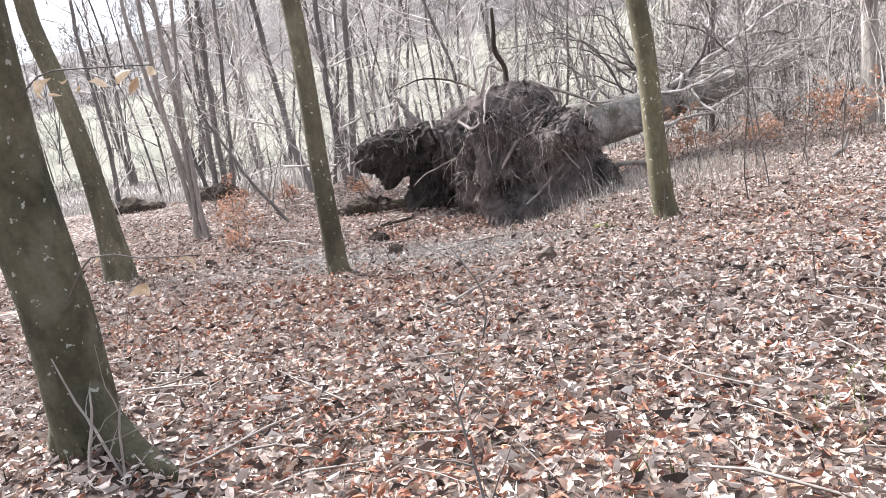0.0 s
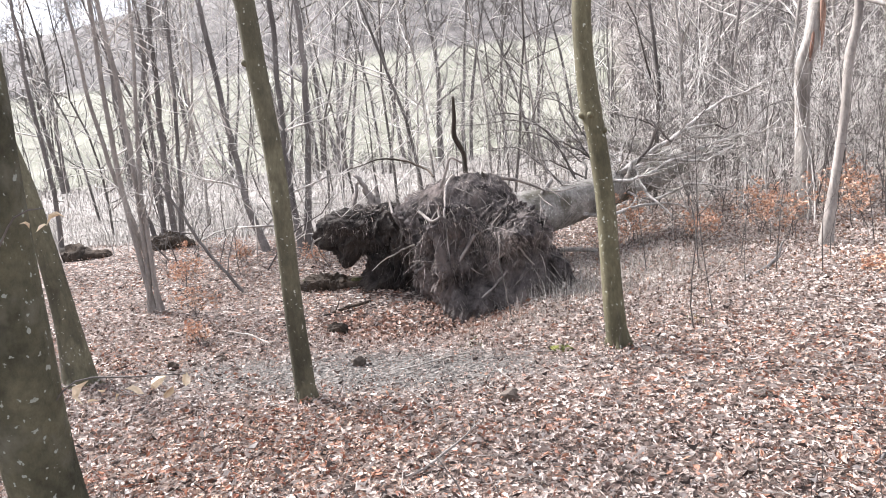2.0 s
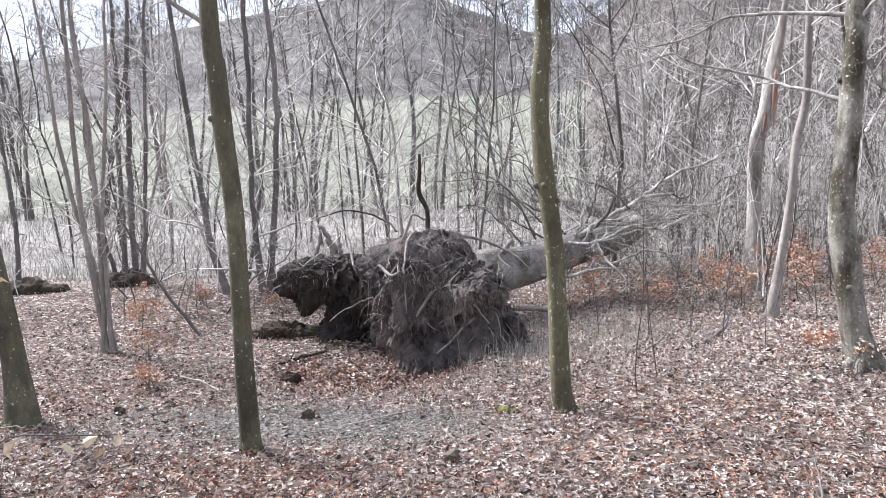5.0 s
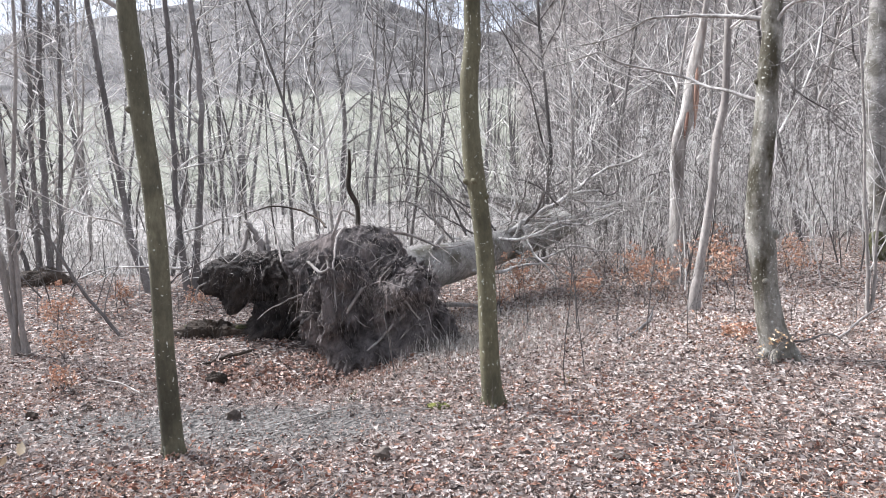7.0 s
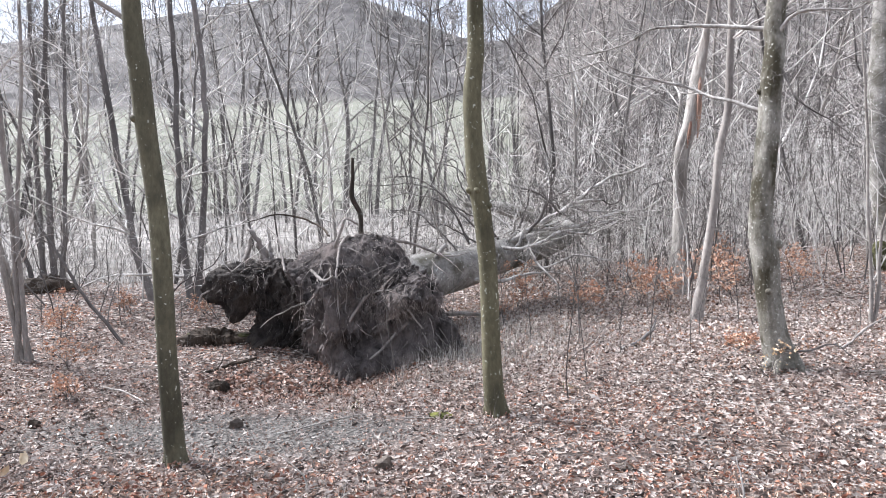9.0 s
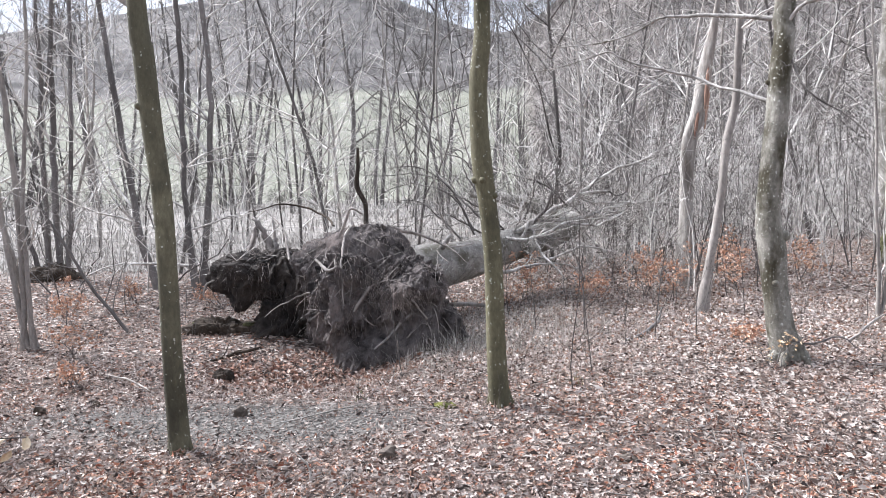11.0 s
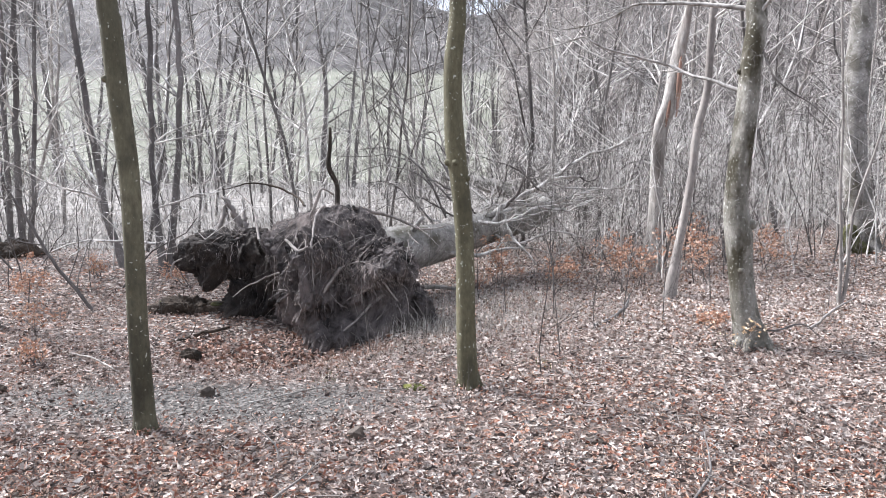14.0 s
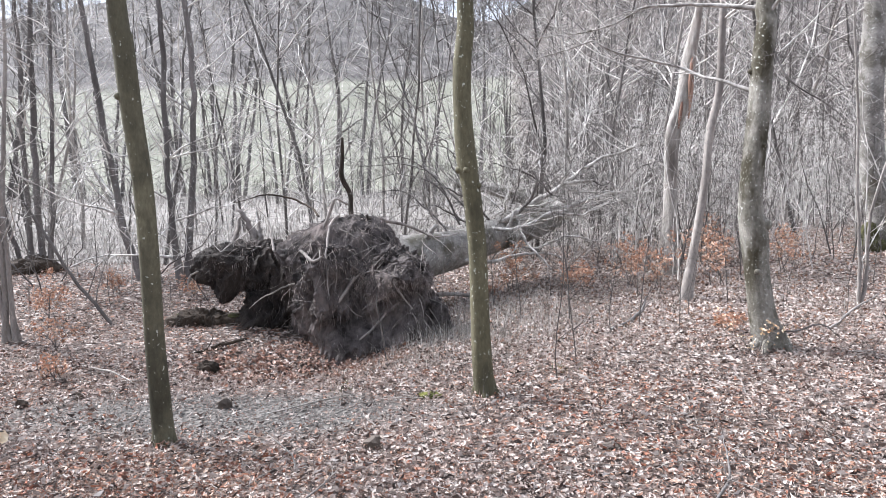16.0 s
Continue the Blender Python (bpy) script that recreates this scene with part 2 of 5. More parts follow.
class Soup:
    """Collects vertices, quads and triangles of one mesh."""

    def __init__(self):
        self.v, self.q, self.t, self.n = [], [], [], 0

    def add(self, v, q=None, t=None):
        self.v.append(np.asarray(v, dtype=np.float32))
        if q is not None and len(q):
            self.q.append(np.asarray(q) + self.n)
        if t is not None and len(t):
            self.t.append(np.asarray(t) + self.n)
        self.n += len(v)

    def tube(self, pts, rad, sides=5, cap=False, lump=0.0):
        pts = np.asarray(pts, dtype=float)
        rad = np.asarray(rad, dtype=float)
        k = len(pts)
        tan = np.gradient(pts, axis=0)
        tan /= np.linalg.norm(tan, axis=1)[:, None] + 1e-9
        mean = pts[-1] - pts[0]
        ref = np.array([1.0, 0, 0]) if abs(mean[0]) < 0.6 * np.linalg.norm(mean) else np.array([0, 0.3, 1.0])
        u = np.cross(tan, ref)
        u /= np.linalg.norm(u, axis=1)[:, None] + 1e-9
        w = np.cross(tan, u)
        a = np.arange(sides) * (2 * math.pi / sides)
        rr = rad[:, None] * np.ones(sides)
        if lump:
            ph = np.linspace(0, 9, k)[:, None]
            rr = rr * (1 + lump * np.sin(2 * a + ph) + lump * 0.7 * np.sin(3 * a - 1.7 * ph + 1))
        v = pts[:, None, :] + rr[:, :, None] * (np.cos(a)[None, :, None] * u[:, None, :] + np.sin(a)[None, :, None] * w[:, None, :])
        i = np.arange(k - 1)[:, None] * sides
        j = np.arange(sides)[None, :]
        j2 = (j + 1) % sides
        q = np.stack([i + j, i + j2, i + sides + j2, i + sides + j], axis=-1).reshape(-1, 4)
        v = v.reshape(-1, 3)
        t = None
        if cap:
            v = np.vstack([v, pts[-1] + tan[-1] * rad[-1] * 0.3])
            jj = np.arange(sides)
            t = np.stack([(k - 1) * sides + jj, (k - 1) * sides + (jj + 1) % sides, np.full(sides, k * sides)], axis=-1)
        self.add(v, q, t)

    def arrays(self):
        v = np.concatenate(self.v) if self.v else np.zeros((0, 3))
        q = np.concatenate(self.q) if self.q else np.zeros((0, 4), int)
        t = np.concatenate(self.t) if self.t else np.zeros((0, 3), int)
        return v, q, t

    def mesh(self, name, mat, smooth=True):
        me = mesh_from(name, *self.arrays(), smooth=smooth)
        me.materials.append(mat)
        return me


def part(name, soup, mat, parent, label="", smooth=True):
    ob = new(name, soup.mesh(name, mat, smooth) if isinstance(soup, Soup) else soup)
    if not isinstance(soup, Soup) and not ob.data.materials:
        ob.data.materials.append(mat)
    ob.parent = parent
    if parent is not None:
        ob.matrix_parent_inverse = parent.matrix_world.inverted() if parent.parent is None else Matrix.Identity(4)
    if label:
        tagged(ob, label)
    return ob


def thing(name, at, label, category, group="", kind=""):
    ob = new(name)
    ob.location = at
    ob.empty_display_size = 0.2
    bpy.context.view_layer.update()
    return tagged(ob, label, category, group, kind)


def stuff(name, soup, mat, label, category, smooth=True):
    ob = new(name, soup.mesh(name, mat, smooth))
    return tagged(ob, label, category, kind="stuff")


def spline(ctrl, step=0.25):
    """Smooth line through (x, y, z, r) points."""
    c = np.asarray(ctrl, dtype=float)
    c = np.vstack([2 * c[0] - c[1], c, 2 * c[-1] - c[-2]])
    out = []
    for i in range(1, len(c) - 2):
        n = max(2, int(np.linalg.norm(c[i + 1][:3] - c[i][:3]) / step))
        for s in np.arange(n) / n:
            a, b, d, e = c[i - 1], c[i], c[i + 1], c[i + 2]
            out.append(0.5 * (2 * b + (d - a) * s + (2 * a - 5 * b + 4 * d - e) * s * s + (3 * b - a - 3 * d + e) * s ** 3))
    out.append(c[-2])
    out = np.array(out)
    return out[:, :3], np.maximum(out[:, 3], 0.001)


def unit(v):
    return v / (np.linalg.norm(v) + 1e-9)


def grow(soup, rng, p, d, length, r, kids=(5, 4), sides=4, spread=0.9, rise=0.06, wobble=0.2, tip=0.2, seg=5, shrink=0.55, start=0.2, least=0.0025):
    """A crooked branch with side shoots; kids: how many shoots each order carries."""
    d = unit(np.asarray(d, float))
    pts, rad = [np.asarray(p, float)], [r]
    for i in range(seg):
        d = unit(d + rng.normal(0, wobble, 3) + np.array([0, 0, rise]))
        pts.append(pts[-1] + d * length / seg)
        rad.append(r * (1 - (1 - tip) * (i + 1) / seg))
    soup.tube(pts, rad, sides)
    if not kids:
        return pts
    for _ in range(kids[0]):
        s = rng.uniform(start, 1.0) * seg
        i = min(int(s), seg - 1)
        f = s - i
        q = pts[i] * (1 - f) + pts[i + 1] * f
        t = unit(pts[i + 1] - pts[i])
        side = unit(np.cross(t, rng.normal(0, 1, 3)))
        nd = unit(t * rng.uniform(0.4, 1.0) + side * rng.uniform(0.6, 1.2) * spread)
        grow(soup, rng, q, nd, length * shrink * rng.uniform(0.5, 1.25) * (1.2 - 0.6 * s / seg), max(rad[i] * 0.5, least), kids[1:], max(3, sides - 1), spread, rise, wobble * 1.35, tip, max(3, seg // 2 + 1), shrink, start, least)
    return pts


def smooth_step(a, b, x):
    t = np.clip((x - a) / (b - a), 0, 1)
    return t * t * (3 - 2 * t)


def ground_z(x, y):
    """Height of the wood's floor, the pit under the root plate, the flat reed bed, and the hill behind."""
    x, y = np.asarray(x, float), np.asarray(y, float)
    z = 0.035 * np.clip(x, 0, 30) * smooth_step(3, 6, y) + 0.2 * smooth_step(8, 11, y)
    z = z - 0.32 * np.exp(-((x + 1.45) / 0.95) ** 2 - ((y - 6.75) / 0.65) ** 2)
    z = z + 0.10 * np.exp(-((x + 0.1) / 0.7) ** 2 - ((y - 6.6) / 0.5) ** 2)
    z = z + 0.07 * np.exp(-((x + 1.5) / 0.42) ** 2 - ((y - 1.76) / 0.42) ** 2)
    z = z - 0.2 * smooth_step(11, 15, y) * (1 - smooth_step(0, 5, x))
    z = z + smooth_step(50, 162, y) * (17.5 + 1.6 * np.cos((x + 15) / 35))
    z = z + np.clip(y - 158, 0, 95) * (0.29 + 0.22 * smooth_step(-195, -130, x)) * (1 - 0.38 * smooth_step(-45, 15, x) * (1 - smooth_step(14, 60, x)))
    z = z + smooth_step(6, 70, x) * 0.20 * np.clip(y - 16, 0, 70)
    z = z + 0.02 * np.sin(2.1 * x + 1) * np.sin(1.7 * y) + 0.012 * np.sin(5.3 * x) * np.sin(4.7 * y + 2)
    return z


def gz(x, y):
    return float(ground_z(x, y))


# ---------------------------------------------------------------- ground
def sheet(xs, ys):
    gx, gy = np.meshgrid(xs, ys)
    v = np.stack([gx, gy, ground_z(gx, gy)], -1).reshape(-1, 3)
    n, m = len(ys), len(xs)
    i = np.arange(n - 1)[:, None] * m + np.arange(m - 1)[None, :]
    return v, np.stack([i, i + 1, i + m + 1, i + m], -1).reshape(-1, 4)


near_x = np.concatenate([np.linspace(-1500, -60, 14)[:-1], np.linspace(-60, -9, 26)[:-1], np.linspace(-9, 9, 150), np.linspace(9, 60, 26)[1:], np.linspace(60, 1500, 14)[1:]])
near_y = np.concatenate([np.linspace(-1500, -30, 10)[:-1], np.linspace(-30, 0, 16)[:-1], np.linspace(0, 13, 110), np.linspace(13, 60, 40)[1:], np.linspace(60, 350, 50)[1:], np.linspace(350, 2500, 12)[1:]])


def ground_material():
    """Leaf mould in the wood, bleached reed litter on the flat, pasture on the hill, brown leaf litter under the far wood."""
    m = material("woodland_ground", (0.085, 0.068, 0.058), (0.23, 0.19, 0.165), 1.3, 30, 0.95, 0.8)
    nt = m.node_tree
    ln = nt.links.new
    bsdf = nt.nodes["Principled BSDF"]
    tc = nt.nodes.new("ShaderNodeTexCoord")
    warp = nt.nodes.new("ShaderNodeTexNoise")
    warp.inputs["Scale"].default_value = 9
    ln(tc.outputs["Object"], warp.inputs["Vector"])
    shift = nt.nodes.new("ShaderNodeVectorMath")
    shift.operation = "MULTIPLY_ADD"
    ln(warp.outputs["Color"], shift.inputs[0])
    shift.inputs[1].default_value = (0.09, 0.09, 0.0)
    ln(tc.outputs["Object"], shift.inputs[2])
    cell = nt.nodes.new("ShaderNodeTexVoronoi")
    cell.inputs["Scale"].default_value = 27
    ln(shift.outputs[0], cell.inputs["Vector"])
    pick = nt.nodes.new("ShaderNodeSeparateColor")
    ln(cell.outputs["Color"], pick.inputs[0])
    tint = nt.nodes.new("ShaderNodeValToRGB")
    tint.color_ramp.interpolation = "CONSTANT"
    shades = [(0.0, (0.05, 0.038, 0.032)), (0.2, (0.15, 0.112, 0.094)), (0.36, (0.075, 0.054, 0.045)), (0.5, (0.28, 0.235, 0.205)), (0.64, (0.11, 0.078, 0.064)), (0.78, (0.42, 0.37, 0.335)), (0.86, (0.055, 0.043, 0.038)), (0.94, (0.24, 0.13, 0.09))]
    while len(tint.color_ramp.elements) < len(shades):
        tint.color_ramp.elements.new(0.5)
    for e, (at, colour) in zip(tint.color_ramp.elements, shades):
        e.position, e.color = at, rgba(colour)
    ln(pick.outputs[0], tint.inputs[0])
    base = tint.outputs[0]
    lift = nt.nodes.new("ShaderNodeBump")
    lift.inputs["Strength"].default_value, lift.inputs["Distance"].default_value = 0.9, 0.03
    ln(cell.outputs["Distance"], lift.inputs["Height"])
    ln(lift.outputs[0], bsdf.inputs["Normal"])
    sep = nt.nodes.new("ShaderNodeSeparateXYZ")
    ln(tc.outputs["Object"], sep.inputs[0])
    wob = nt.nodes.new("ShaderNodeTexNoise")
    wob.inputs["Scale"].default_value = 0.15
    ln(tc.outputs["Object"], wob.inputs["Vector"])

    def band(y0, y1, amp):
        a = nt.nodes.new("ShaderNodeMath")
        a.operation = "MULTIPLY_ADD"
        ln(wob.outputs[0], a.inputs[0])
        a.inputs[1].default_value = amp
        ln(sep.outputs[1], a.inputs[2])
        r = nt.nodes.new("ShaderNodeMapRange")
        r.inputs["From Min"].default_value, r.inputs["From Max"].default_value = y0 + amp / 2, y1 + amp / 2
        ln(a.outputs[0], r.inputs["Value"])
        return r.outputs[0]

    def tone(a, b, sc):
        n = nt.nodes.new("ShaderNodeTexNoise")
        n.inputs["Scale"].default_value, n.inputs["Detail"].default_value = sc, 7
        ln(tc.outputs["Object"], n.inputs["Vector"])
        r = nt.nodes.new("ShaderNodeValToRGB")
        r.color_ramp.elements[0].position, r.color_ramp.elements[1].position = 0.33, 0.66
        r.color_ramp.elements[0].color, r.color_ramp.elements[1].color = rgba(a), rgba(b)
        ln(n.outputs[0], r.inputs[0])
        return r.outputs[0]

    def over(fac, a, b):
        x = nt.nodes.new("ShaderNodeMix")
        x.data_type = "RGBA"
        ln(fac, x.inputs[0])
        ln(a, x.inputs[6])
        ln(b, x.inputs[7])
        return x.outputs[2]

    mid = nt.nodes.new("ShaderNodeVectorMath")
    mid.operation = "MULTIPLY_ADD"
    ln(shift.outputs[0], mid.inputs[0])
    mid.inputs[1].default_value = (0.62, 2.1, 0.0)
    mid.inputs[2].default_value = (1.05, -10.8, 0.0)
    ring = nt.nodes.new("ShaderNodeVectorMath")
    ring.operation = "LENGTH"
    ln(mid.outputs[0], ring.inputs[0])
    soil = nt.nodes.new("ShaderNodeMapRange")
    soil.inputs["From Min"].default_value, soil.inputs["From Max"].default_value = 1.25, 0.75
    ln(ring.outputs["Value"], soil.inputs["Value"])
    base = over(soil.outputs[0], base, tone((0.04, 0.036, 0.032), (0.15, 0.137, 0.125), 30))
    c = over(band(11, 13, 2), base, tone((0.13, 0.118, 0.105), (0.29, 0.268, 0.245), 1.6))
    c = over(band(50, 56, 6), c, tone((0.125, 0.125, 0.095), (0.205, 0.203, 0.162), 0.12))
    c = over(band(158, 164, 8), c, tone((0.06, 0.055, 0.052), (0.16, 0.147, 0.139), 0.25))
    skew = nt.nodes.new("ShaderNodeMath")
    skew.operation = "MULTIPLY_ADD"
    ln(sep.outputs[1], skew.inputs[0])
    skew.inputs[1].default_value = -0.075
    ln(sep.outputs[0], skew.inputs[2])
    wall = nt.nodes.new("ShaderNodeMapRange")
    wall.inputs["From Min"].default_value, wall.inputs["From Max"].default_value = 0.0, 3.0
    ln(skew.outputs[0], wall.inputs["Value"])
    gate = nt.nodes.new("ShaderNodeMath")
    gate.operation = "MULTIPLY"
    ln(wall.outputs[0], gate.inputs[0])
    ln(band(13, 17, 2), gate.inputs[1])
    litter_far = nt.nodes.new("ShaderNodeMath")
    litter_far.operation = "MULTIPLY"
    ln(wall.outputs[0], litter_far.inputs[0])
    litter_far.inputs[1].default_value = 0.85
    c = over(litter_far.outputs[0], c, base)
    c = over(gate.outputs[0], c, tone((0.045, 0.038, 0.034), (0.14, 0.12, 0.108), 0.8))
    ln(c, bsdf.inputs["Base Color"])
    return m


gv, gq = sheet(near_x, near_y)
ground = new("ground", mesh_from("ground", gv, gq))
ground.data.materials.append(ground_material())
tagged(ground, "leaf-strewn woodland floor running into a bleached flat and a pale meadow hill", "ground", kind="structure")


# ---------------------------------------------------------------- the near trees
def tree(name, ctrl, bark, label, group, seed, top=None, limbs=8, sides=14, flare=1.6, knots=(), twig=TWIG, limb_len=2.2, crown_from=0.35, lump=0.035, feet=5, splay=1.0):
    """A living trunk along its centre line, carried on above to its top, with a flared root foot and bare limbs."""
    rng = np.random.default_rng(seed)
    c = [tuple(p) for p in ctrl]
    if top:
        a, b = np.array(c[-2]), np.array(c[-1])
        d = unit(b[:3] - a[:3]) * 0.5 + np.array([0, 0, 0.5])
        n = 5
        for i in range(n):
            d = d + rng.normal(0, 0.05, 3)
            s = (i + 1) / n
            p = np.array(c[-1][:3]) + d * (top - b[2]) / n / max(d[2], 0.3)
            c.append((*p, max(b[3] * (1 - s * 0.9), 0.008)))
    root = thing(name, (c[0][0], c[0][1], gz(c[0][0], c[0][1])), label, "tree", group)
    s = Soup()
    foot = (c[0][0] + (c[0][0] - c[1][0]) * 0.15, c[0][1], gz(c[0][0], c[0][1]) - 0.12, c[0][3] * 1.25)
    pts, rad = spline([foot] + c, 0.09)
    s.tube(pts, rad, sides, lump=lump)
    stem = part("trunk", s, bark, root)
    g0 = gz(c[0][0], c[0][1])
    for i in range(feet):
        a = 2 * math.pi * (i + rng.uniform(-0.3, 0.3)) / feet
        out = np.array([math.cos(a), math.sin(a)])
        r0 = c[1][3]
        p0 = np.array([*(np.array(c[0][:2]) + out * r0 * 0.55), g0 + r0 * 1.5])
        p1 = np.array([*(np.array(c[0][:2]) + out * r0 * (0.75 + 0.5 * splay)), g0 + r0 * 0.35])
        p2 = np.array([*(np.array(c[0][:2]) + out * r0 * (0.8 + splay * rng.uniform(1.0, 1.8))), g0 - r0 * 0.3])
        f = Soup()
        f.tube(*spline([(*p0, r0 * 0.42), (*p1, r0 * 0.36), (*p2, r0 * 0.22)], 0.04), 8)
        part("root_flare", f, bark, stem)
    for (t, az, rr) in knots:
        i = int(t * (len(pts) - 1))
        k = Soup()
        d = np.array([math.cos(az), math.sin(az), 0.15])
        k.tube([pts[i] + d * rad[i] * 0.5, pts[i] + d * rad[i] * 1.0, pts[i] + d * (rad[i] + rr * 0.7), pts[i] + d * (rad[i] + rr)], [rr * 1.5, rr * 1.25, rr * 0.9, rr * 0.3], 9, cap=True)
        part("knot", k, bark, stem)
    if limbs:
        b = Soup()
        for _ in range(limbs):
            i = int(rng.uniform(crown_from, 0.97) * (len(pts) - 1))
            a = rng.uniform(0, 2 * math.pi)
            grow(b, rng, pts[i], (math.cos(a), math.sin(a), rng.uniform(0.2, 0.9)), limb_len * rng.uniform(0.6, 1.2), max(rad[i] * 0.35, 0.006), (6, 4), 5)
        tagged(part("crown", b, twig, root, "bare leafless branches"), kind="stuff")
    return root


def branch(ctrl, bark, parent, seed, name="branch", twigs=9, tlen=0.5, sides=7, up=0.05, kids=(4,), label="", crook=0.004):
    rng = np.random.default_rng(seed)
    pts, rad = spline(ctrl, 0.06)
    w = rng.normal(0, 1, (len(pts), 3)).cumsum(0)
    w -= np.linspace(0, 1, len(pts))[:, None] * w[-1]
    pts = pts + w * crook
    s = Soup()
    s.tube(pts, rad, sides, cap=True)
    ob = part(name, s, bark, parent, label)
    for _ in range(twigs):
        i = int(rng.uniform(0.15, 0.99) * (len(pts) - 1))
        t = unit(pts[min(i + 1, len(pts) - 1)] - pts[max(i - 1, 0)])
        side = unit(np.cross(t, rng.normal(0, 1, 3)))
        w = Soup()
        grow(w, rng, pts[i], t * 0.8 + side * rng.uniform(0.4, 1.0), tlen * rng.uniform(0.5, 1.3), max(rad[i] * 0.45, 0.0025), kids, 4, 0.8, up)
        part("twig", w, bark, ob)
    return ob


T1 = [(-1.86, 4.56, -0.01, 0.074), (-1.87, 4.56, 0.31, 0.068), (-1.88, 4.56, 0.67, 0.064), (-1.88, 4.56, 1.10, 0.063), (-1.89, 4.56, 1.63, 0.063), (-1.93, 4.56, 2.08, 0.065), (-1.96, 4.56, 2.55, 0.065), (-1.98, 4.56, 2.75, 0.058)]
T2 = [(0.24, 5.37, -0.01, 0.084), (0.22, 5.37, 0.31, 0.076), (0.21, 5.37, 0.66, 0.071), (0.20, 5.37, 1.12, 0.070), (0.16, 5.37, 1.57, 0.070), (0.13, 5.37, 1.78, 0.078), (0.11, 5.37, 2.10, 0.069), (0.11, 5.37, 2.42, 0.069), (0.14, 5.37, 2.69, 0.064), (0.14, 5.37, 2.93, 0.060)]
T3 = [(2.79, 6.36, 0.09, 0.150), (2.71, 6.36, 0.36, 0.114), (2.65, 6.36, 0.76, 0.103), (2.62, 6.36, 1.06, 0.116), (2.58, 6.36, 1.35, 0.102), (2.60, 6.36, 1.74, 0.097), (2.63, 6.36, 2.12, 0.096), (2.65, 6.36, 2.55, 0.091), (2.68, 6.36, 2.87, 0.086), (2.68, 6.36, 3.15, 0.085)]
T4 = [(2.69, 8.44, 0.08, 0.085), (2.77, 8.44, 0.65, 0.052), (2.84, 8.44, 1.10, 0.048), (2.90, 8.44, 1.55, 0.045), (2.94, 8.44, 2.05, 0.048), (3.03, 8.44, 2.49, 0.044), (3.05, 8.44, 3.11, 0.041), (3.06, 8.44, 3.60, 0.038)]
T5 = [(6.31, 10.80, 0.40, 0.234), (6.24, 10.80, 0.90, 0.191), (6.11, 10.80, 1.56, 0.173), (6.03, 10.80, 2.38, 0.172), (6.04, 10.80, 3.17, 0.170), (6.06, 10.80, 3.96, 0.161)]
BIG = [(-1.545, 1.83, -0.01, 0.100), (-1.55, 1.82, 0.2, 0.095), (-1.55, 1.80, 0.5, 0.092), (-1.585, 1.78, 0.85, 0.095), (-1.57, 1.75, 1.2, 0.090), (-1.56, 1.73, 1.5, 0.088), (-1.54, 1.71, 1.8, 0.085), (-1.5, 1.7, 2.3, 0.08)]
LEFT2 = [(-3.85, 5.05, 0.00, 0.135), (-3.88, 5.05, 0.44, 0.094), (-3.95, 5.05, 0.99, 0.078), (-4.04, 5.05, 1.49, 0.073), (-4.15, 5.05, 1.89, 0.071), (-4.2, 5.05, 2.24, 0.067)]
tree("beech_tree", T1, BARK_OLIVE, "slim olive-green beech trunk speckled with pale lichen", "beech trunks", 1, top=11, knots=[(0.2, -2.6, 0.02)], crown_from=0.5, splay=0.35, feet=4)
tree("beech_tree", T2, BARK_MOSSY, "slender olive-green beech trunk with a swollen scar at breast height", "beech trunks", 2, top=11, knots=[(0.165, 3.4, 0.022), (0.163, -1.8, 0.02), (0.158, -0.6, 0.018)], crown_from=0.5, splay=0.4, feet=4)
t3 = tree("beech_tree", T3, BARK_GREY, "bulging grey beech with lichen patches above its spread foot", "beech trunks", 3, top=12, knots=[(0.105, -0.4, 0.04), (0.27, -2.0, 0.03), (0.07, -1.9, 0.025), (0.155, -1.2, 0.02), (0.20, 3.0, 0.02)], crown_from=0.45, feet=6, lump=0.06)
tree("beech_tree", T4, BARK_PALE, "thin grey beech stem with a kink, standing among saplings", "beech trunks", 4, top=10, crown_from=0.3)
tree("beech_tree", T5, BARK_LOG, "stout grey beech with moss on its foot", "beech trunks", 5, top=16, limbs=12, limb_len=3.5, crown_from=0.25)
big = tree("beech_tree", BIG, BARK_LICHEN, "thick dark olive beech trunk standing in fallen leaves", "beech trunks", 6, top=11, limbs=6, crown_from=0.6, sides=24, feet=3, splay=0.3)
f = Soup()
f.tube(*spline([(-1.51, 1.79, 0.27, 0.055), (-1.42, 1.76, 0.14, 0.050), (-1.32, 1.73, 0.08, 0.036), (-1.20, 1.70, 0.03, 0.02)], 0.04), 10, cap=True, lump=0.06)
part("root_flare", f, BARK_LICHEN, big, "spreading surface root")
tree("beech_tree", LEFT2, BARK_OLIVE, "leaning dark olive beech trunk", "beech trunks", 7, top=10, crown_from=0.5)
branch([(2.68, 6.40, 2.98, 0.026), (2.50, 6.50, 3.01, 0.020), (2.34, 6.60, 3.05, 0.018), (2.15, 6.70, 3.09, 0.016), (1.96, 6.80, 3.10, 0.014), (1.77, 6.85, 3.09, 0.011), (1.55, 6.90, 2.98, 0.009), (1.28, 6.95, 2.92, 0.007), (1.05, 7.00, 2.90, 0.005), (0.77, 7.00, 2.88, 0.003)], BRANCH, t3, 31, twigs=26, kids=(4, 2), tlen=0.6)
